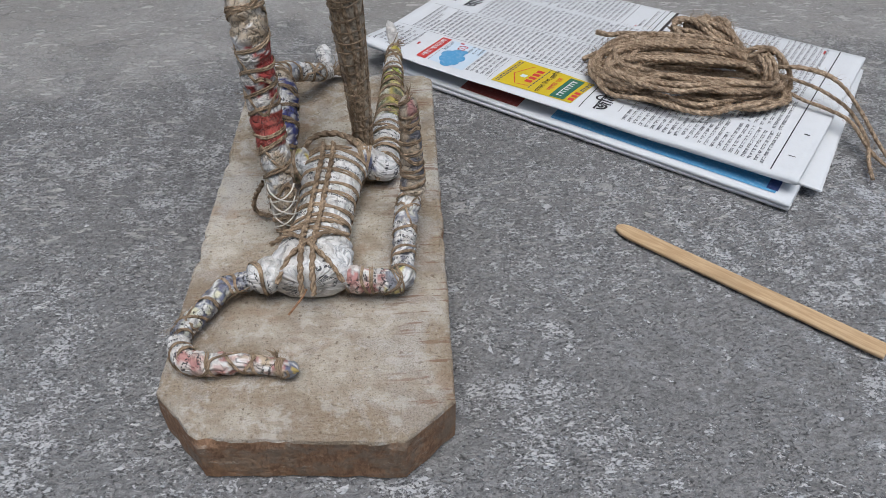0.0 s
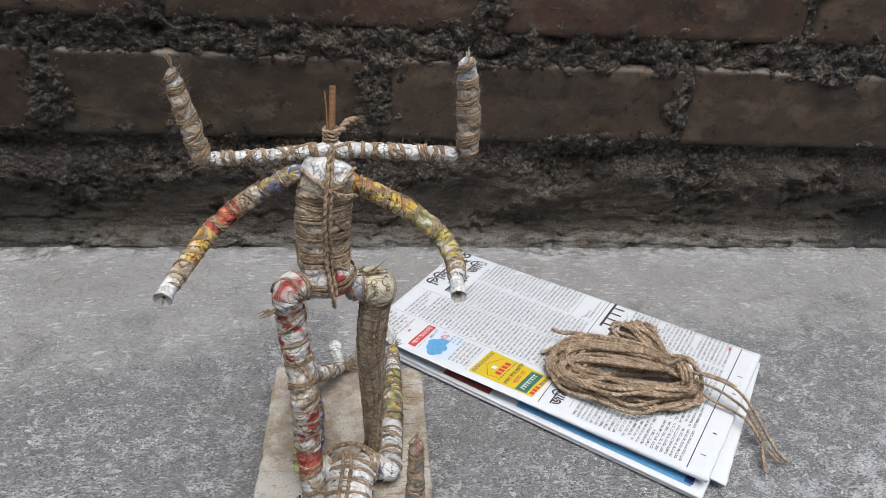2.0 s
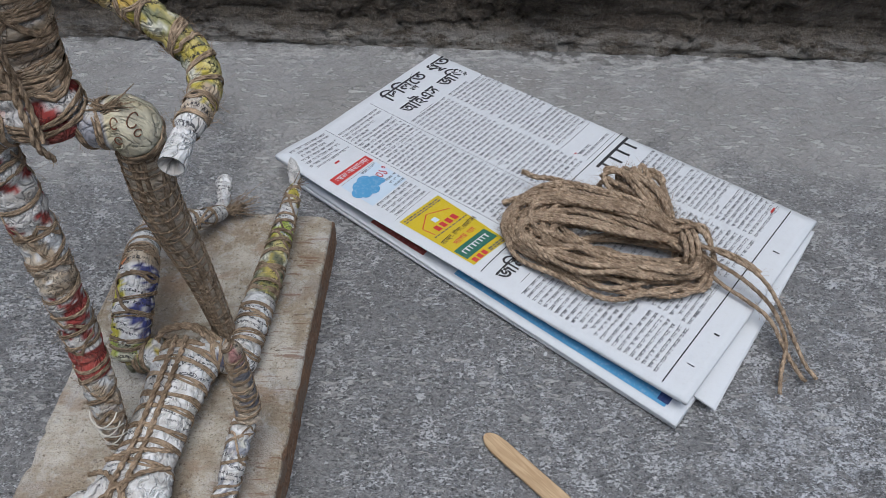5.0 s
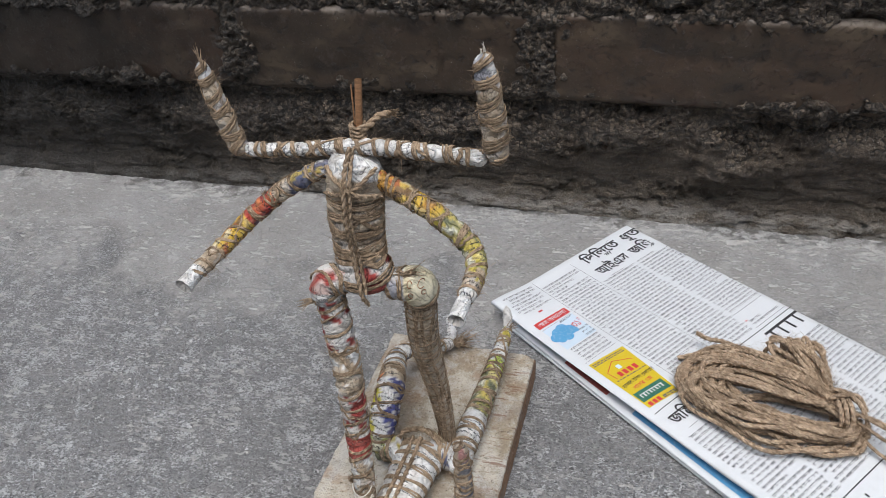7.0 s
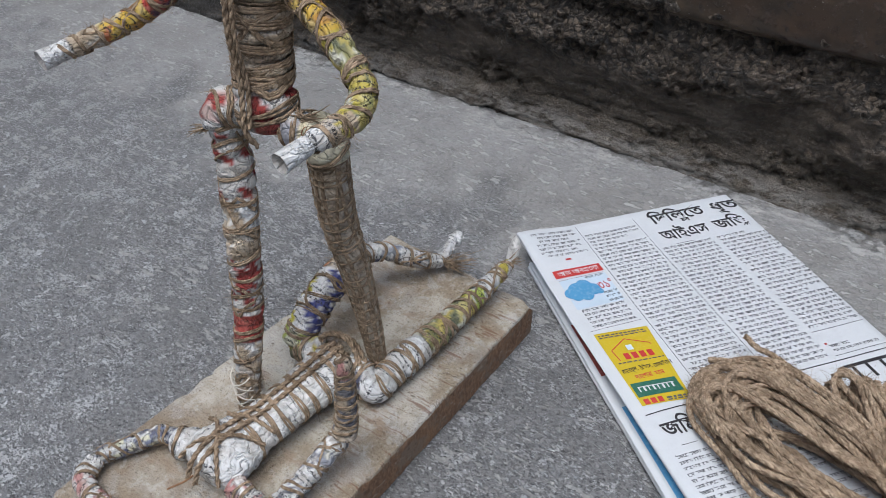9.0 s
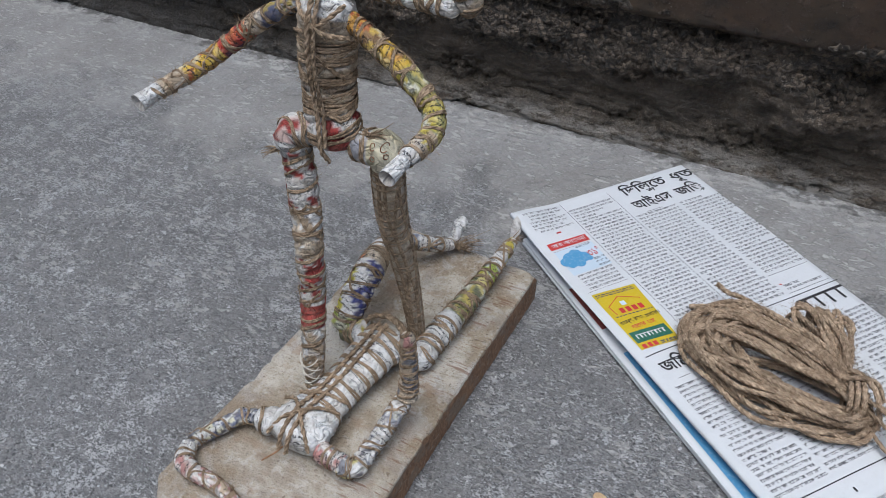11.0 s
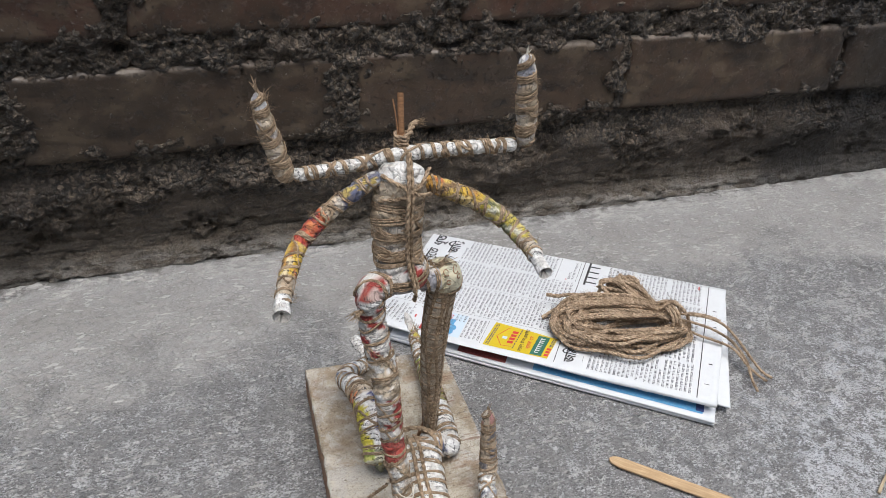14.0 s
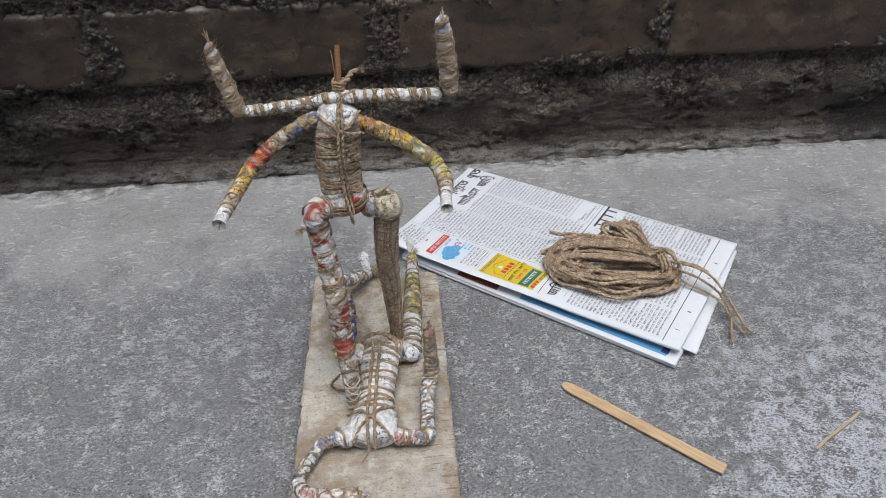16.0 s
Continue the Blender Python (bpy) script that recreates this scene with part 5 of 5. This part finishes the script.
def lettering(name, pieces, mat, parent, lift=0.0003, label="", heavy=0.0):
    """Words on the page: (text, a of the base line, b of the start, size in millimetres, b of the end)."""
    v, f = [], []
    for text, a0, b0, size, b1 in pieces:
        cu = bpy.data.curves.new("letters", "FONT")
        cu.body = text
        cu.resolution_u = 2
        cu.offset = heavy
        ob = bpy.data.objects.new("letters", cu)
        me = bpy.data.meshes.new_from_object(ob)
        n = len(v)
        xs = [p.co.x for p in me.vertices]
        lo, wide = min(xs), (b1 - b0) / (max(xs) - min(xs))
        v += [page(a0 - p.co.y * size, b0 + (p.co.x - lo) * wide, lift) for p in me.vertices]
        f += [tuple(n + k for k in p.vertices) for p in me.polygons]
        bpy.data.objects.remove(ob)
        bpy.data.meshes.remove(me)
        bpy.data.curves.remove(cu)
    return mesh_part(name, v, f, mat, parent, label)


def body_text(name, columns, parent, seed, line=3.55, mat=None):
    """Small print that cannot be read: each word a head bar with short strokes under it."""
    rng = np.random.default_rng(seed)
    fields = []
    for a0, a1, b0, b1 in columns:
        a, row = a0, 0
        while a < a1 - 1.5:
            b = b0 + (3.0 if rng.random() < 0.08 else 0.0)
            stop = b1 - (rng.uniform(4, 22) if rng.random() < 0.09 else 0.0)
            while b < stop - 1.2:
                w = min(rng.uniform(2.0, 6.6), stop - b)
                if w > 1.0:
                    fields.append((a, a + 0.34, b, b + w))
                    x = b + rng.uniform(0.05, 0.35)
                    while x < b + w - 0.3:
                        k = rng.random()
                        if k < 0.45:
                            fields.append((a + 0.2, a + rng.uniform(1.5, 1.95), x, x + 0.34))
                        elif k < 0.8:
                            y = a + rng.uniform(0.6, 1.5)
                            fields.append((y, y + 0.38, x, x + rng.uniform(0.5, 0.9)))
                        elif k < 0.9:
                            fields.append((a - 0.5, a, x, x + 0.25))
                        x += rng.uniform(0.42, 0.75)
                b += w + rng.uniform(0.75, 1.25)
            a += line
            row += 1
    v = [page(a, b, 0.00028) for a0, a1, b0, b1 in fields for a, b in ((a0, b0), (a1, b0), (a1, b1), (a0, b1))]
    f = np.arange(len(v)).reshape(-1, 4)
    ob = mesh_part(name, v, f, mat or INK_GREY, parent, "grey columns of small print")
    ob["kind"] = "stuff"
    return ob


def build_newspaper():
    paper = empty("newspaper", "folded newspaper with small print and a yellow advert", "newspaper")
    low = [np.array(p) for p in ((0.0335, 0.5045), (0.2495, 0.3360), (0.350, 0.463), (0.122, 0.630))]
    rng = np.random.default_rng(8)
    def shifted(c, du, dv, jit):
        u, w = np.array((0.797, -0.604)), np.array((0.604, 0.797))
        return [p + u * (du[k] + rng.uniform(-jit, jit)) + w * (dv[k] + rng.uniform(-jit, jit)) for k, p in enumerate(c)]
    z = 0.0003
    for k in range(2):
        leaf("leaf", shifted(low, (0, 0, 0, 0), (0.0015, 0, 0, 0) if k else (0, 0, 0, 0), 0.0006), z, z + 0.0026, paper, 50 + k, 0.3)
        z += 0.0026
    lowz = z
    mid = shifted(CORNERS, (0.022, 0.0125, 0.0015, 0.0), (0.036, 0.012, 0.0005, -0.001), 0.0)
    for k in range(2):
        leaf("leaf", shifted(mid, (0, 0, 0, 0), (0, 0, 0, 0), 0.0012), z, z + 0.0007, paper, 60 + k, 0.25)
        z += 0.0008
    inner = shifted(CORNERS, (0.030, -0.004, -0.002, 0.002), (0.050, 0.020, -0.002, -0.002), 0.0)
    for k in range(2):
        leaf("leaf", shifted(inner, (0, 0, 0, 0), (0, 0, 0, 0), 0.0008), z, z + 0.0014, paper, 70 + k, 0.0)
        z += 0.0014

    def under(a):
        t = min(1.0, max(0.0, (a - 0.30) / 0.45))
        return PAGE_Z - 0.0010 - (PAGE_Z - 0.0011 - z - 0.0026) * t * t * (3 - 2 * t)
    second = shifted(CORNERS, (0.030, -0.003, 0, 0), (0.052, 0.008, -0.001, 0), 0.0004)
    leaf("leaf", second, z, z + 0.0024, paper, 80, 0.0)
    leaf("leaf", CORNERS, under, PAGE_Z, paper, 81, 1.0)
    # print on the lower section that shows past the upper one
    def low_place(a, b, lift):
        p = plan(low, a, b)
        return (p[0], p[1], lowz + page_wave(a, b) * 0.3 + lift)
    page_patch("blue_picture", ((0.46, 0.030), (0.965, 0.030), (0.965, 0.3), (0.46, 0.3)), BLUE, paper, 0.00035, "blue printed picture", low_place, 20)
    page_patch("navy_edge", ((0.945, 0.042), (0.968, 0.042), (0.968, 0.3), (0.945, 0.3)), NAVY, paper, 0.0006, "", low_place, 6)
    page_patch("red_picture", ((0.22, 0.025), (0.375, 0.025), (0.375, 0.3), (0.22, 0.3)), DULL_RED, paper, 0.00035, "dull red printed picture", low_place, 10)
    # headlines, rules and small print of the upper page
    lettering("headline", [("িদিলেত", 15.5, 93, 14.0, 134), ("ধৃত", 15.5, 140, 14.0, 161), ("ল", 19.5, 113, 6.5, 120), ("আইএস", 33.5, 91, 14.0, 126), ("জিঙ", 33.5, 131, 14.0, 155), ("গ", 36.5, 149, 6.5, 155)], INK, paper, 0.0003, "bold black headline", 0.02)
    lettering("headline", [("জিম", 174.5, 8.0, 12.5, 27), ("েফ", 174.5, 30.0, 12.5, 46)], INK, paper, 0.0003, "bold black headline", 0.02)
    # a name in the headline, kept as plain strokes
    for r in [(160.5, 162.6, 122, 160)] + [(162.7, 172.0, b, b + 2.0) for b in (126, 134.5, 143.5, 152.5)]:
        bars("headline_stroke", [r], INK, paper, 0.0003)
    for r in [(158.6, 159.2, 5, 82), (156.0, 156.6, 84, 162), (3, 154, 41.0, 41.25), (6, 155, 82.2, 82.45), (274.2, 274.9, 3, 158), (38.5, 38.8, 96, 110), (181, 181.3, 12, 21), (49.5, 49.7, 7, 37), (94.6, 94.8, 6, 38), (133.5, 133.8, 124, 158), (152.8, 153.1, 124, 158), (176.5, 176.7, 128, 140)]:
        bars("rule", [r], INK, paper)
    for r in [(281, 284, 45, 46.2), (282, 284.5, 96, 97.2), (279, 283, 20, 20.7), (280, 284, 120, 121)]:
        bars("margin_mark", [r], INK, paper)
    cols = [(5, 31, 7, 38), (77, 93, 9, 37), (50.5, 54, 24, 38), (66, 75, 29, 38), (13, 155, 43, 80.5), (40, 155, 85, 121), (40, 131, 125, 160), (145, 152, 126, 156), (186, 271, 6, 40), (178, 271, 43, 80.5), (178, 271, 85, 121), (181, 271, 125, 159)]
    body_text("small_print", cols, paper, 5)
    for r in [(31.5, 33.0, 20, 24), (143.0, 144.2, 124.5, 126.0), (265, 266.2, 150, 155), (226, 227.5, 55, 57)]:
        bars("red_word", [r], RED, paper)
    # weather corner
    banner = page_patch("red_banner", ((40.5, 6.5), (47.5, 6.5), (48.2, 38.5), (41.2, 38.5)), RED, paper, 0.0003, "red banner with white letters")
    lettering("letters", [("আজ আবহাওয়া", 46.2, 9.0, 5.6, 36.5)], PAGE, banner, 0.0005)
    page_patch("pale_cloud_field", ((50, 7), (76, 7), (76, 38), (50, 38)), PALE_BLUE, paper, 0.00027, "")
    cv, cf = [], []
    for ca, cb, rr in ((62, 10, 4.5), (60, 15, 6.0), (57.5, 20, 5.0), (62, 24, 5.0), (66, 18, 4.5), (66, 12, 3.5), (65, 27, 2.5)):
        n = len(cv)
        cv.append(page(ca, cb, 0.00032 + 0.000004 * n))
        for k in range(18):
            q = k / 18 * 2 * math.pi
            cv.append(page(ca + rr * math.sin(q), cb + rr * math.cos(q), 0.00032 + 0.000004 * n))
        cf += [(n, n + 1 + k, n + 1 + (k + 1) % 18) for k in range(18)]
    mesh_part("cloud_drawing", cv, cf, BLUE, paper, "blue printed cloud")
    lettering("red_number", [("৩১°", 63.5, 28.5, 10.0, 38.0)], RED, paper, 0.00045, "", 0.01)
    # yellow advert, its marks as plain shapes
    ad = page_patch("yellow_advert", ((97.5, 6.5), (153, 6.5), (156, 33.5), (100.5, 38.5)), YELLOW, paper, 0.0003, "yellow advert with red roof and green box", page, 12)
    def slant(a, b):
        return a + 1.1 + (b - 6.5) * 0.095
    def field(name, rows, mat, lift=0.0005, label=""):
        v, f = [], []
        for a0, a1, b0, b1 in rows:
            cells = max(1, int((b1 - b0) / 4))
            for c in range(cells):
                b2, b3 = b0 + (b1 - b0) * c / cells, b0 + (b1 - b0) * (c + 1) / cells
                n = len(v)
                v += [page(slant(a, b), b, lift) for a, b in ((a0, b2), (a1, b2), (a1, b3), (a0, b3))]
                f.append((n, n + 1, n + 2, n + 3))
        ob = mesh_part(name, v, f, mat, ad, label)
        if len(rows) > 1:
            ob["kind"] = "stuff"
        return ob
    lettering("small_print", [("মােবর্ল,", 130.2, 8.0, 4.4, 17.0), ("টাইলস,", 130.6, 18.2, 4.4, 25.2), ("েমাজাইেকর", 131.2, 26.2, 4.4, 37.0)], INK, ad, 0.0005, "", 0.01)
    lettering("red_print", [("দােগর", 136.2, 12.5, 4.8, 22.5), ("যম", 136.7, 24.0, 4.8, 29.5)], RED, ad, 0.0005, "", 0.012)
    r2 = np.random.default_rng(3)
    words = []
    for a, h, b0, b1 in ((98.2, 1.1, 8, 36), (100.0, 0.9, 8, 36), (120.8, 0.9, 9, 36), (149.0, 1.2, 21, 33), (150.6, 0.9, 21, 33)):
        b = b0
        while b < b1:
            w = min(r2.uniform(1.0, 3.2), b1 - b)
            words.append((a, a + h, b, b + w))
            b += w + 0.7
    field("small_print", words, INK_GREY)
    # roof and walls of the printed house
    v, f = [], []
    for (a0, b0), (a1, b1) in (((111, 10), (103.5, 21)), ((103.5, 21), (109.5, 33)), ((111, 10), (119.5, 11)), ((109.5, 33), (110.8, 33.4))):
        p, q = np.array(page(slant(a0, b0), b0, 0.0005)), np.array(page(slant(a1, b1), b1, 0.0005))
        d = (q - p) / np.linalg.norm(q - p)
        w = np.array((-d[1], d[0], 0)) * 0.0003
        n = len(v)
        v += [p - w, q - w, q + w, p + w]
        f.append((n, n + 1, n + 2, n + 3))
    mesh_part("printed_roof", v, f, RED, ad)
    field("logo", [(114.4, 119.2, 14.6 + 4.5 * k, 17.8 + 4.5 * k) for k in range(4)], RED)
    field("mark", [(108.5, 112.5, 19.0, 22.5)], PALE_BLUE)
    field("red_print", [(148.0, 151.6, 8.6 + 3.8 * k, 11.4 + 3.8 * k) for k in range(3)], RED)
    field("green_box", [(136.5, 146.3, 7.5, 32.5)], GREEN, 0.00045)
    field("white_print", [(139.6, 140.2, 10, 30)] + [(140.2, 143.2, 10 + 2.6 * k, 10.7 + 2.6 * k + 0.4 * (k % 2)) for k in range(8)], PAGE, 0.0006)


build_newspaper()


# ---- the skein of jute twine ----
def build_skein():
    rng = np.random.default_rng(12)
    skein = empty("twine_skein", "tied skein of brown jute twine on the newspaper", "twine")
    knot = np.array((0.2680, 0.4385, 0.0290))
    axis = np.array((0.965, -0.26, 0))
    side = np.array((0.26, 0.965, 0))
    mid = np.array((0.2195, 0.4455, 0))
    R = 0.00160

    def strand(name, pts, r=R, hairs=2600, label=""):
        so = Soup()
        path, _, s = spline(pts, 0.0013)
        path[:, 2] = np.maximum(path[:, 2], 0.0022)
        rope(so, path, r, 0, 3, 0.0160, 6, rng.uniform(0, 6))
        fuzz(so, path, r, int(s[-1] * hairs), rng, 0, (0.002, 0.0075), 0.00008)
        ob = so.build(name, [JUTE], skein)
        return tagged(ob, label)

    # nested loops: their upper arms leave the neck, their lower arms run together along the front to the rounded end
    def at(u, w, z):
        p = mid + axis * u + side * w
        return np.array((p[0], p[1], z))
    ku, kw = 0.0486, 0.0059
    shelf = 0.0195
    nest = [(f, layer) for f, layers in ((0.0, 4), (0.16, 3), (0.32, 3), (0.48, 2), (0.64, 2), (0.82, 1), (1.0, 1)) for layer in range(layers)]
    for f, layer in nest:
        g = f + rng.normal() * 0.10
        turn = rng.normal() * 0.13
        tip = -0.0530 + 0.034 * g + 0.0012 * layer
        top = 0.0285 - 0.034 * g
        bot = -0.0310 + 0.0205 * g + 0.0016 * (layer % 2)
        z = shelf + 0.0033 * layer + rng.uniform(0, 0.0012)
        zb = shelf + 0.0034 * layer + rng.uniform(0, 0.0014)
        end = 0.0625 - 0.010 * g - 0.0015 * layer
        wob = rng.normal(size=12) * 0.0033
        pts = [at(ku + 0.002, kw + rng.uniform(-0.004, 0.006), 0.0250 + 0.0022 * layer),
               at(0.030, 0.42 * top + 0.58 * kw + wob[0], z + 0.0035),
               at(0.008, 0.85 * top + 0.15 * kw + wob[1], z + 0.0018),
               at(0.45 * tip, top + wob[2], z + 0.0008),
               at(0.84 * tip, 0.80 * top + 0.12 * bot + wob[3], z),
               at(tip + wob[4], 0.45 * top + 0.48 * bot + wob[5], 0.5 * (z + zb)),
               at(0.86 * tip, 0.50 * bot + 0.10 * top + wob[6], zb),
               at(0.45 * tip, 0.86 * bot + wob[7], zb + 0.0006),
               at(0.006, bot * 0.98 + wob[8], zb + 0.0008),
               at(0.036, bot * 0.76 - 0.002 + wob[9], zb + 0.0010),
               at(end - 0.004, bot * 0.42 - 0.004 + wob[10], zb + 0.0006),
               at(end, bot * 0.08 - 0.001, 0.5 * zb + 0.0125),
               at(ku + 0.004, kw + rng.uniform(-0.003, 0.003), 0.0255 + 0.0020 * layer)]
        pivot = at(ku, kw, 0)
        spun = []
        for p in pts:
            d = p - pivot
            spun.append(np.array((pivot[0] + d[0] * math.cos(turn) - d[1] * math.sin(turn), pivot[1] + d[0] * math.sin(turn) + d[1] * math.cos(turn), p[2] + 0.0035 * rng.random())))
        strand("loop", spun)
    # a few slack turns that lie across the others
    for k in range(8):
        tip, top, bot = rng.uniform(-0.050, -0.026), rng.uniform(-0.004, 0.022), rng.uniform(-0.030, -0.010)
        z = 0.0290 + 0.006 * rng.random() - 0.10 * (tip + 0.050)
        w = rng.normal(size=4) * 0.004
        strand("loop", [at(ku, kw + w[0], 0.031), at(0.022, 0.6 * top + w[1], z + 0.003), at(-0.010, top + 0.002, z + 0.001), at(0.80 * tip, 0.85 * top, z - 0.001), at(tip, 0.4 * top + 0.45 * bot, z - 0.003),
                        at(0.75 * tip, 0.92 * bot, z - 0.001), at(-0.006, bot + w[2], z), at(0.028, 0.8 * bot - 0.002, z + 0.0005), at(0.052, 0.5 * bot - 0.003, z - 0.002), at(0.060, -0.002, 0.0270), at(ku + 0.003, kw, 0.0280)])
    # a slack band over the top of the loops, from the neck to the loose ends
    for k in range(6):
        w = 0.0130 + 0.0032 * k + rng.normal() * 0.0016
        z = 0.0340 + 0.0022 * rng.random()
        strand("loop", [at(ku, kw + 0.001 * k - 0.003, 0.0330), at(0.022, 0.62 * w + 0.004, z + 0.0025), at(-0.006, w, z + 0.001), at(-0.030, w + 0.002, z - 0.002), at(-0.0485 + 0.001 * (k % 3), 0.72 * w, z - 0.006),
                        at(-0.0565 + 0.002 * (k % 4), 0.10 * w - 0.004, 0.0245 + 0.0015 * rng.random()), at(-0.049 + 0.0015 * k, -0.017 - 0.0006 * k, 0.0215 + 0.006 * rng.random()), at(-0.026, -0.0285 + 0.0007 * k, 0.0235 + 0.006 * rng.random())])
    # folded bundle that stands up beside the loops
    for k in range(13):
        j = rng.normal(size=(6, 3)) * 0.0020
        w = (k - 6) * 0.0021
        lift = 0.003 * (k % 2)
        base = [(0.262, 0.446, 0.032), (0.2540 + 0.5 * w, 0.464, 0.0345 + lift), (0.2450 + w, 0.480, 0.0370 + lift), (0.2375 + 1.1 * w, 0.4895, 0.0355 + lift), (0.2390 + w, 0.480, 0.0310 + lift), (0.2450 + 0.5 * w, 0.464, 0.0290)]
        strand("loop", [np.array(p) + j[i] for i, p in enumerate(base)])
    # binding turns round the neck of the skein
    d1 = axis * 0.75 + side * 0.35
    d1 /= np.linalg.norm(d1)
    _, n1, n2 = frames(np.array([knot, knot + d1 * 0.01, knot + d1 * 0.02]))
    pts = []
    for q in np.linspace(0, 2 * np.pi * 3, 46):
        pts.append(knot + d1 * (-0.0060 + 0.0036 * q / (2 * np.pi)) + 0.0112 * (math.cos(q) * n1[0] * 0.92 + math.sin(q) * n2[0]))
    strand("binding", pts, R, 1300, "three turns of twine round the neck")
    strand("binding", [knot + np.array(p) for p in ((-0.012, 0.012, 0.004), (-0.003, 0.006, 0.0125), (0.006, -0.002, 0.012), (0.012, -0.010, 0.004), (0.014, -0.014, -0.006))])
    strand("binding", [knot + np.array(p) for p in ((-0.010, 0.002, 0.008), (0.0, 0.002, 0.0135), (0.008, 0.004, 0.010), (0.014, 0.002, 0.0))])
    # loose ends past the knot
    tails = [[(0.272, 0.434, 0.034), (0.286, 0.421, 0.0385), (0.3005, 0.4100, 0.0360), (0.3120, 0.3990, 0.0250), (0.3215, 0.3850, 0.0110), (0.3265, 0.3750, 0.0045), (0.3310, 0.3672, 0.0030)],
             [(0.273, 0.431, 0.030), (0.286, 0.4205, 0.0300), (0.2985, 0.4110, 0.0270), (0.3100, 0.4000, 0.0205), (0.3175, 0.3870, 0.0090), (0.3120, 0.3690, 0.0035), (0.3085, 0.3575, 0.0030)],
             [(0.275, 0.426, 0.024), (0.286, 0.415, 0.0215), (0.2960, 0.4065, 0.0205), (0.3080, 0.3950, 0.0175), (0.3175, 0.3810, 0.0060), (0.3225, 0.3690, 0.0032), (0.3245, 0.3655, 0.0030)],
             [(0.273, 0.434, 0.033), (0.284, 0.427, 0.0370), (0.2945, 0.4190, 0.0375), (0.3015, 0.4125, 0.0360)]]
    for t in tails:
        strand("tail", t, 0.00115, 1800)
    strand("tail", [(0.212, 0.478, 0.034), (0.195, 0.4860, 0.0325), (0.1845, 0.4900, 0.0300), (0.1765, 0.4955, 0.0295)], 0.0017, 1800)
    strand("tail", [(0.205, 0.4745, 0.032), (0.186, 0.4785, 0.0285), (0.1740, 0.4785, 0.0230), (0.1645, 0.4765, 0.0200)], 0.0017, 1800)


build_skein()


# ---- small wooden things on the ground ----
def build_stick():
    a, b = np.array((0.1525, 0.3295)), np.array((0.2520, 0.2345))
    length, w, h = float(np.linalg.norm(b - a)), 0.0098, 0.0019
    outline = [(length, -w / 2), (length, w / 2)]
    for q in np.linspace(0, math.pi, 13):
        outline.append((w * 1.15 - w * 1.15 * math.sin(q) ** 0.8, w / 2 * math.cos(q)))
    v, f = [], []
    n = len(outline)
    for z, inset in ((0.0, 0.0003), (0.0004, 0.0), (h - 0.0004, 0.0), (h, 0.0004)):
        for x, y in outline:
            v.append((x + (inset if x < length / 2 else -inset), y * (1 - inset / (w / 2)), z))
    for li in range(3):
        for k in range(n):
            p, q = li * n + k, li * n + (k + 1) % n
            f.append((p, q, q + n, p + n))
    f.append([3 * n + k for k in range(n)])
    f.append([k for k in range(n - 1, -1, -1)])
    ob = mesh_part("ice_cream_stick", v, f, STICK)
    d = b - a
    ob.matrix_world = pose(a[0], a[1], 0.0002, 0, 0, math.degrees(math.atan2(d[1], d[0])))
    tagged(ob, "flat pale birch stick with one rounded end", "stick")


def build_splinter():
    a, b = np.array((0.3275, 0.2445)), np.array((0.3790, 0.2750))
    length = float(np.linalg.norm(b - a))
    xs = np.linspace(0, length, 9)
    v, f = [], []
    for k, x in enumerate(xs):
        w = 0.0012 + 0.0002 * math.sin(k * 2.1)
        off = 0.0006 * math.sin(k * 0.8)
        v += [(x, off - w, 0.0), (x, off + w, 0.0), (x, off + w * 0.8, 0.0015), (x, off - w * 0.8, 0.0015)]
    for k in range(8):
        q = k * 4
        f += [(q + i, q + (i + 1) % 4, q + 4 + (i + 1) % 4, q + 4 + i) for i in range(4)]
    f += [(3, 2, 1, 0), (32, 33, 34, 35)]
    ob = mesh_part("wood_splinter", v, f, TWIG)
    d = b - a
    ob.matrix_world = pose(a[0], a[1], 0.0001, 0, 0, math.degrees(math.atan2(d[1], d[0])))
    tagged(ob, "thin dry splinter of split cane", "splinter")


build_stick()
build_splinter()
build_bricks(WALL)
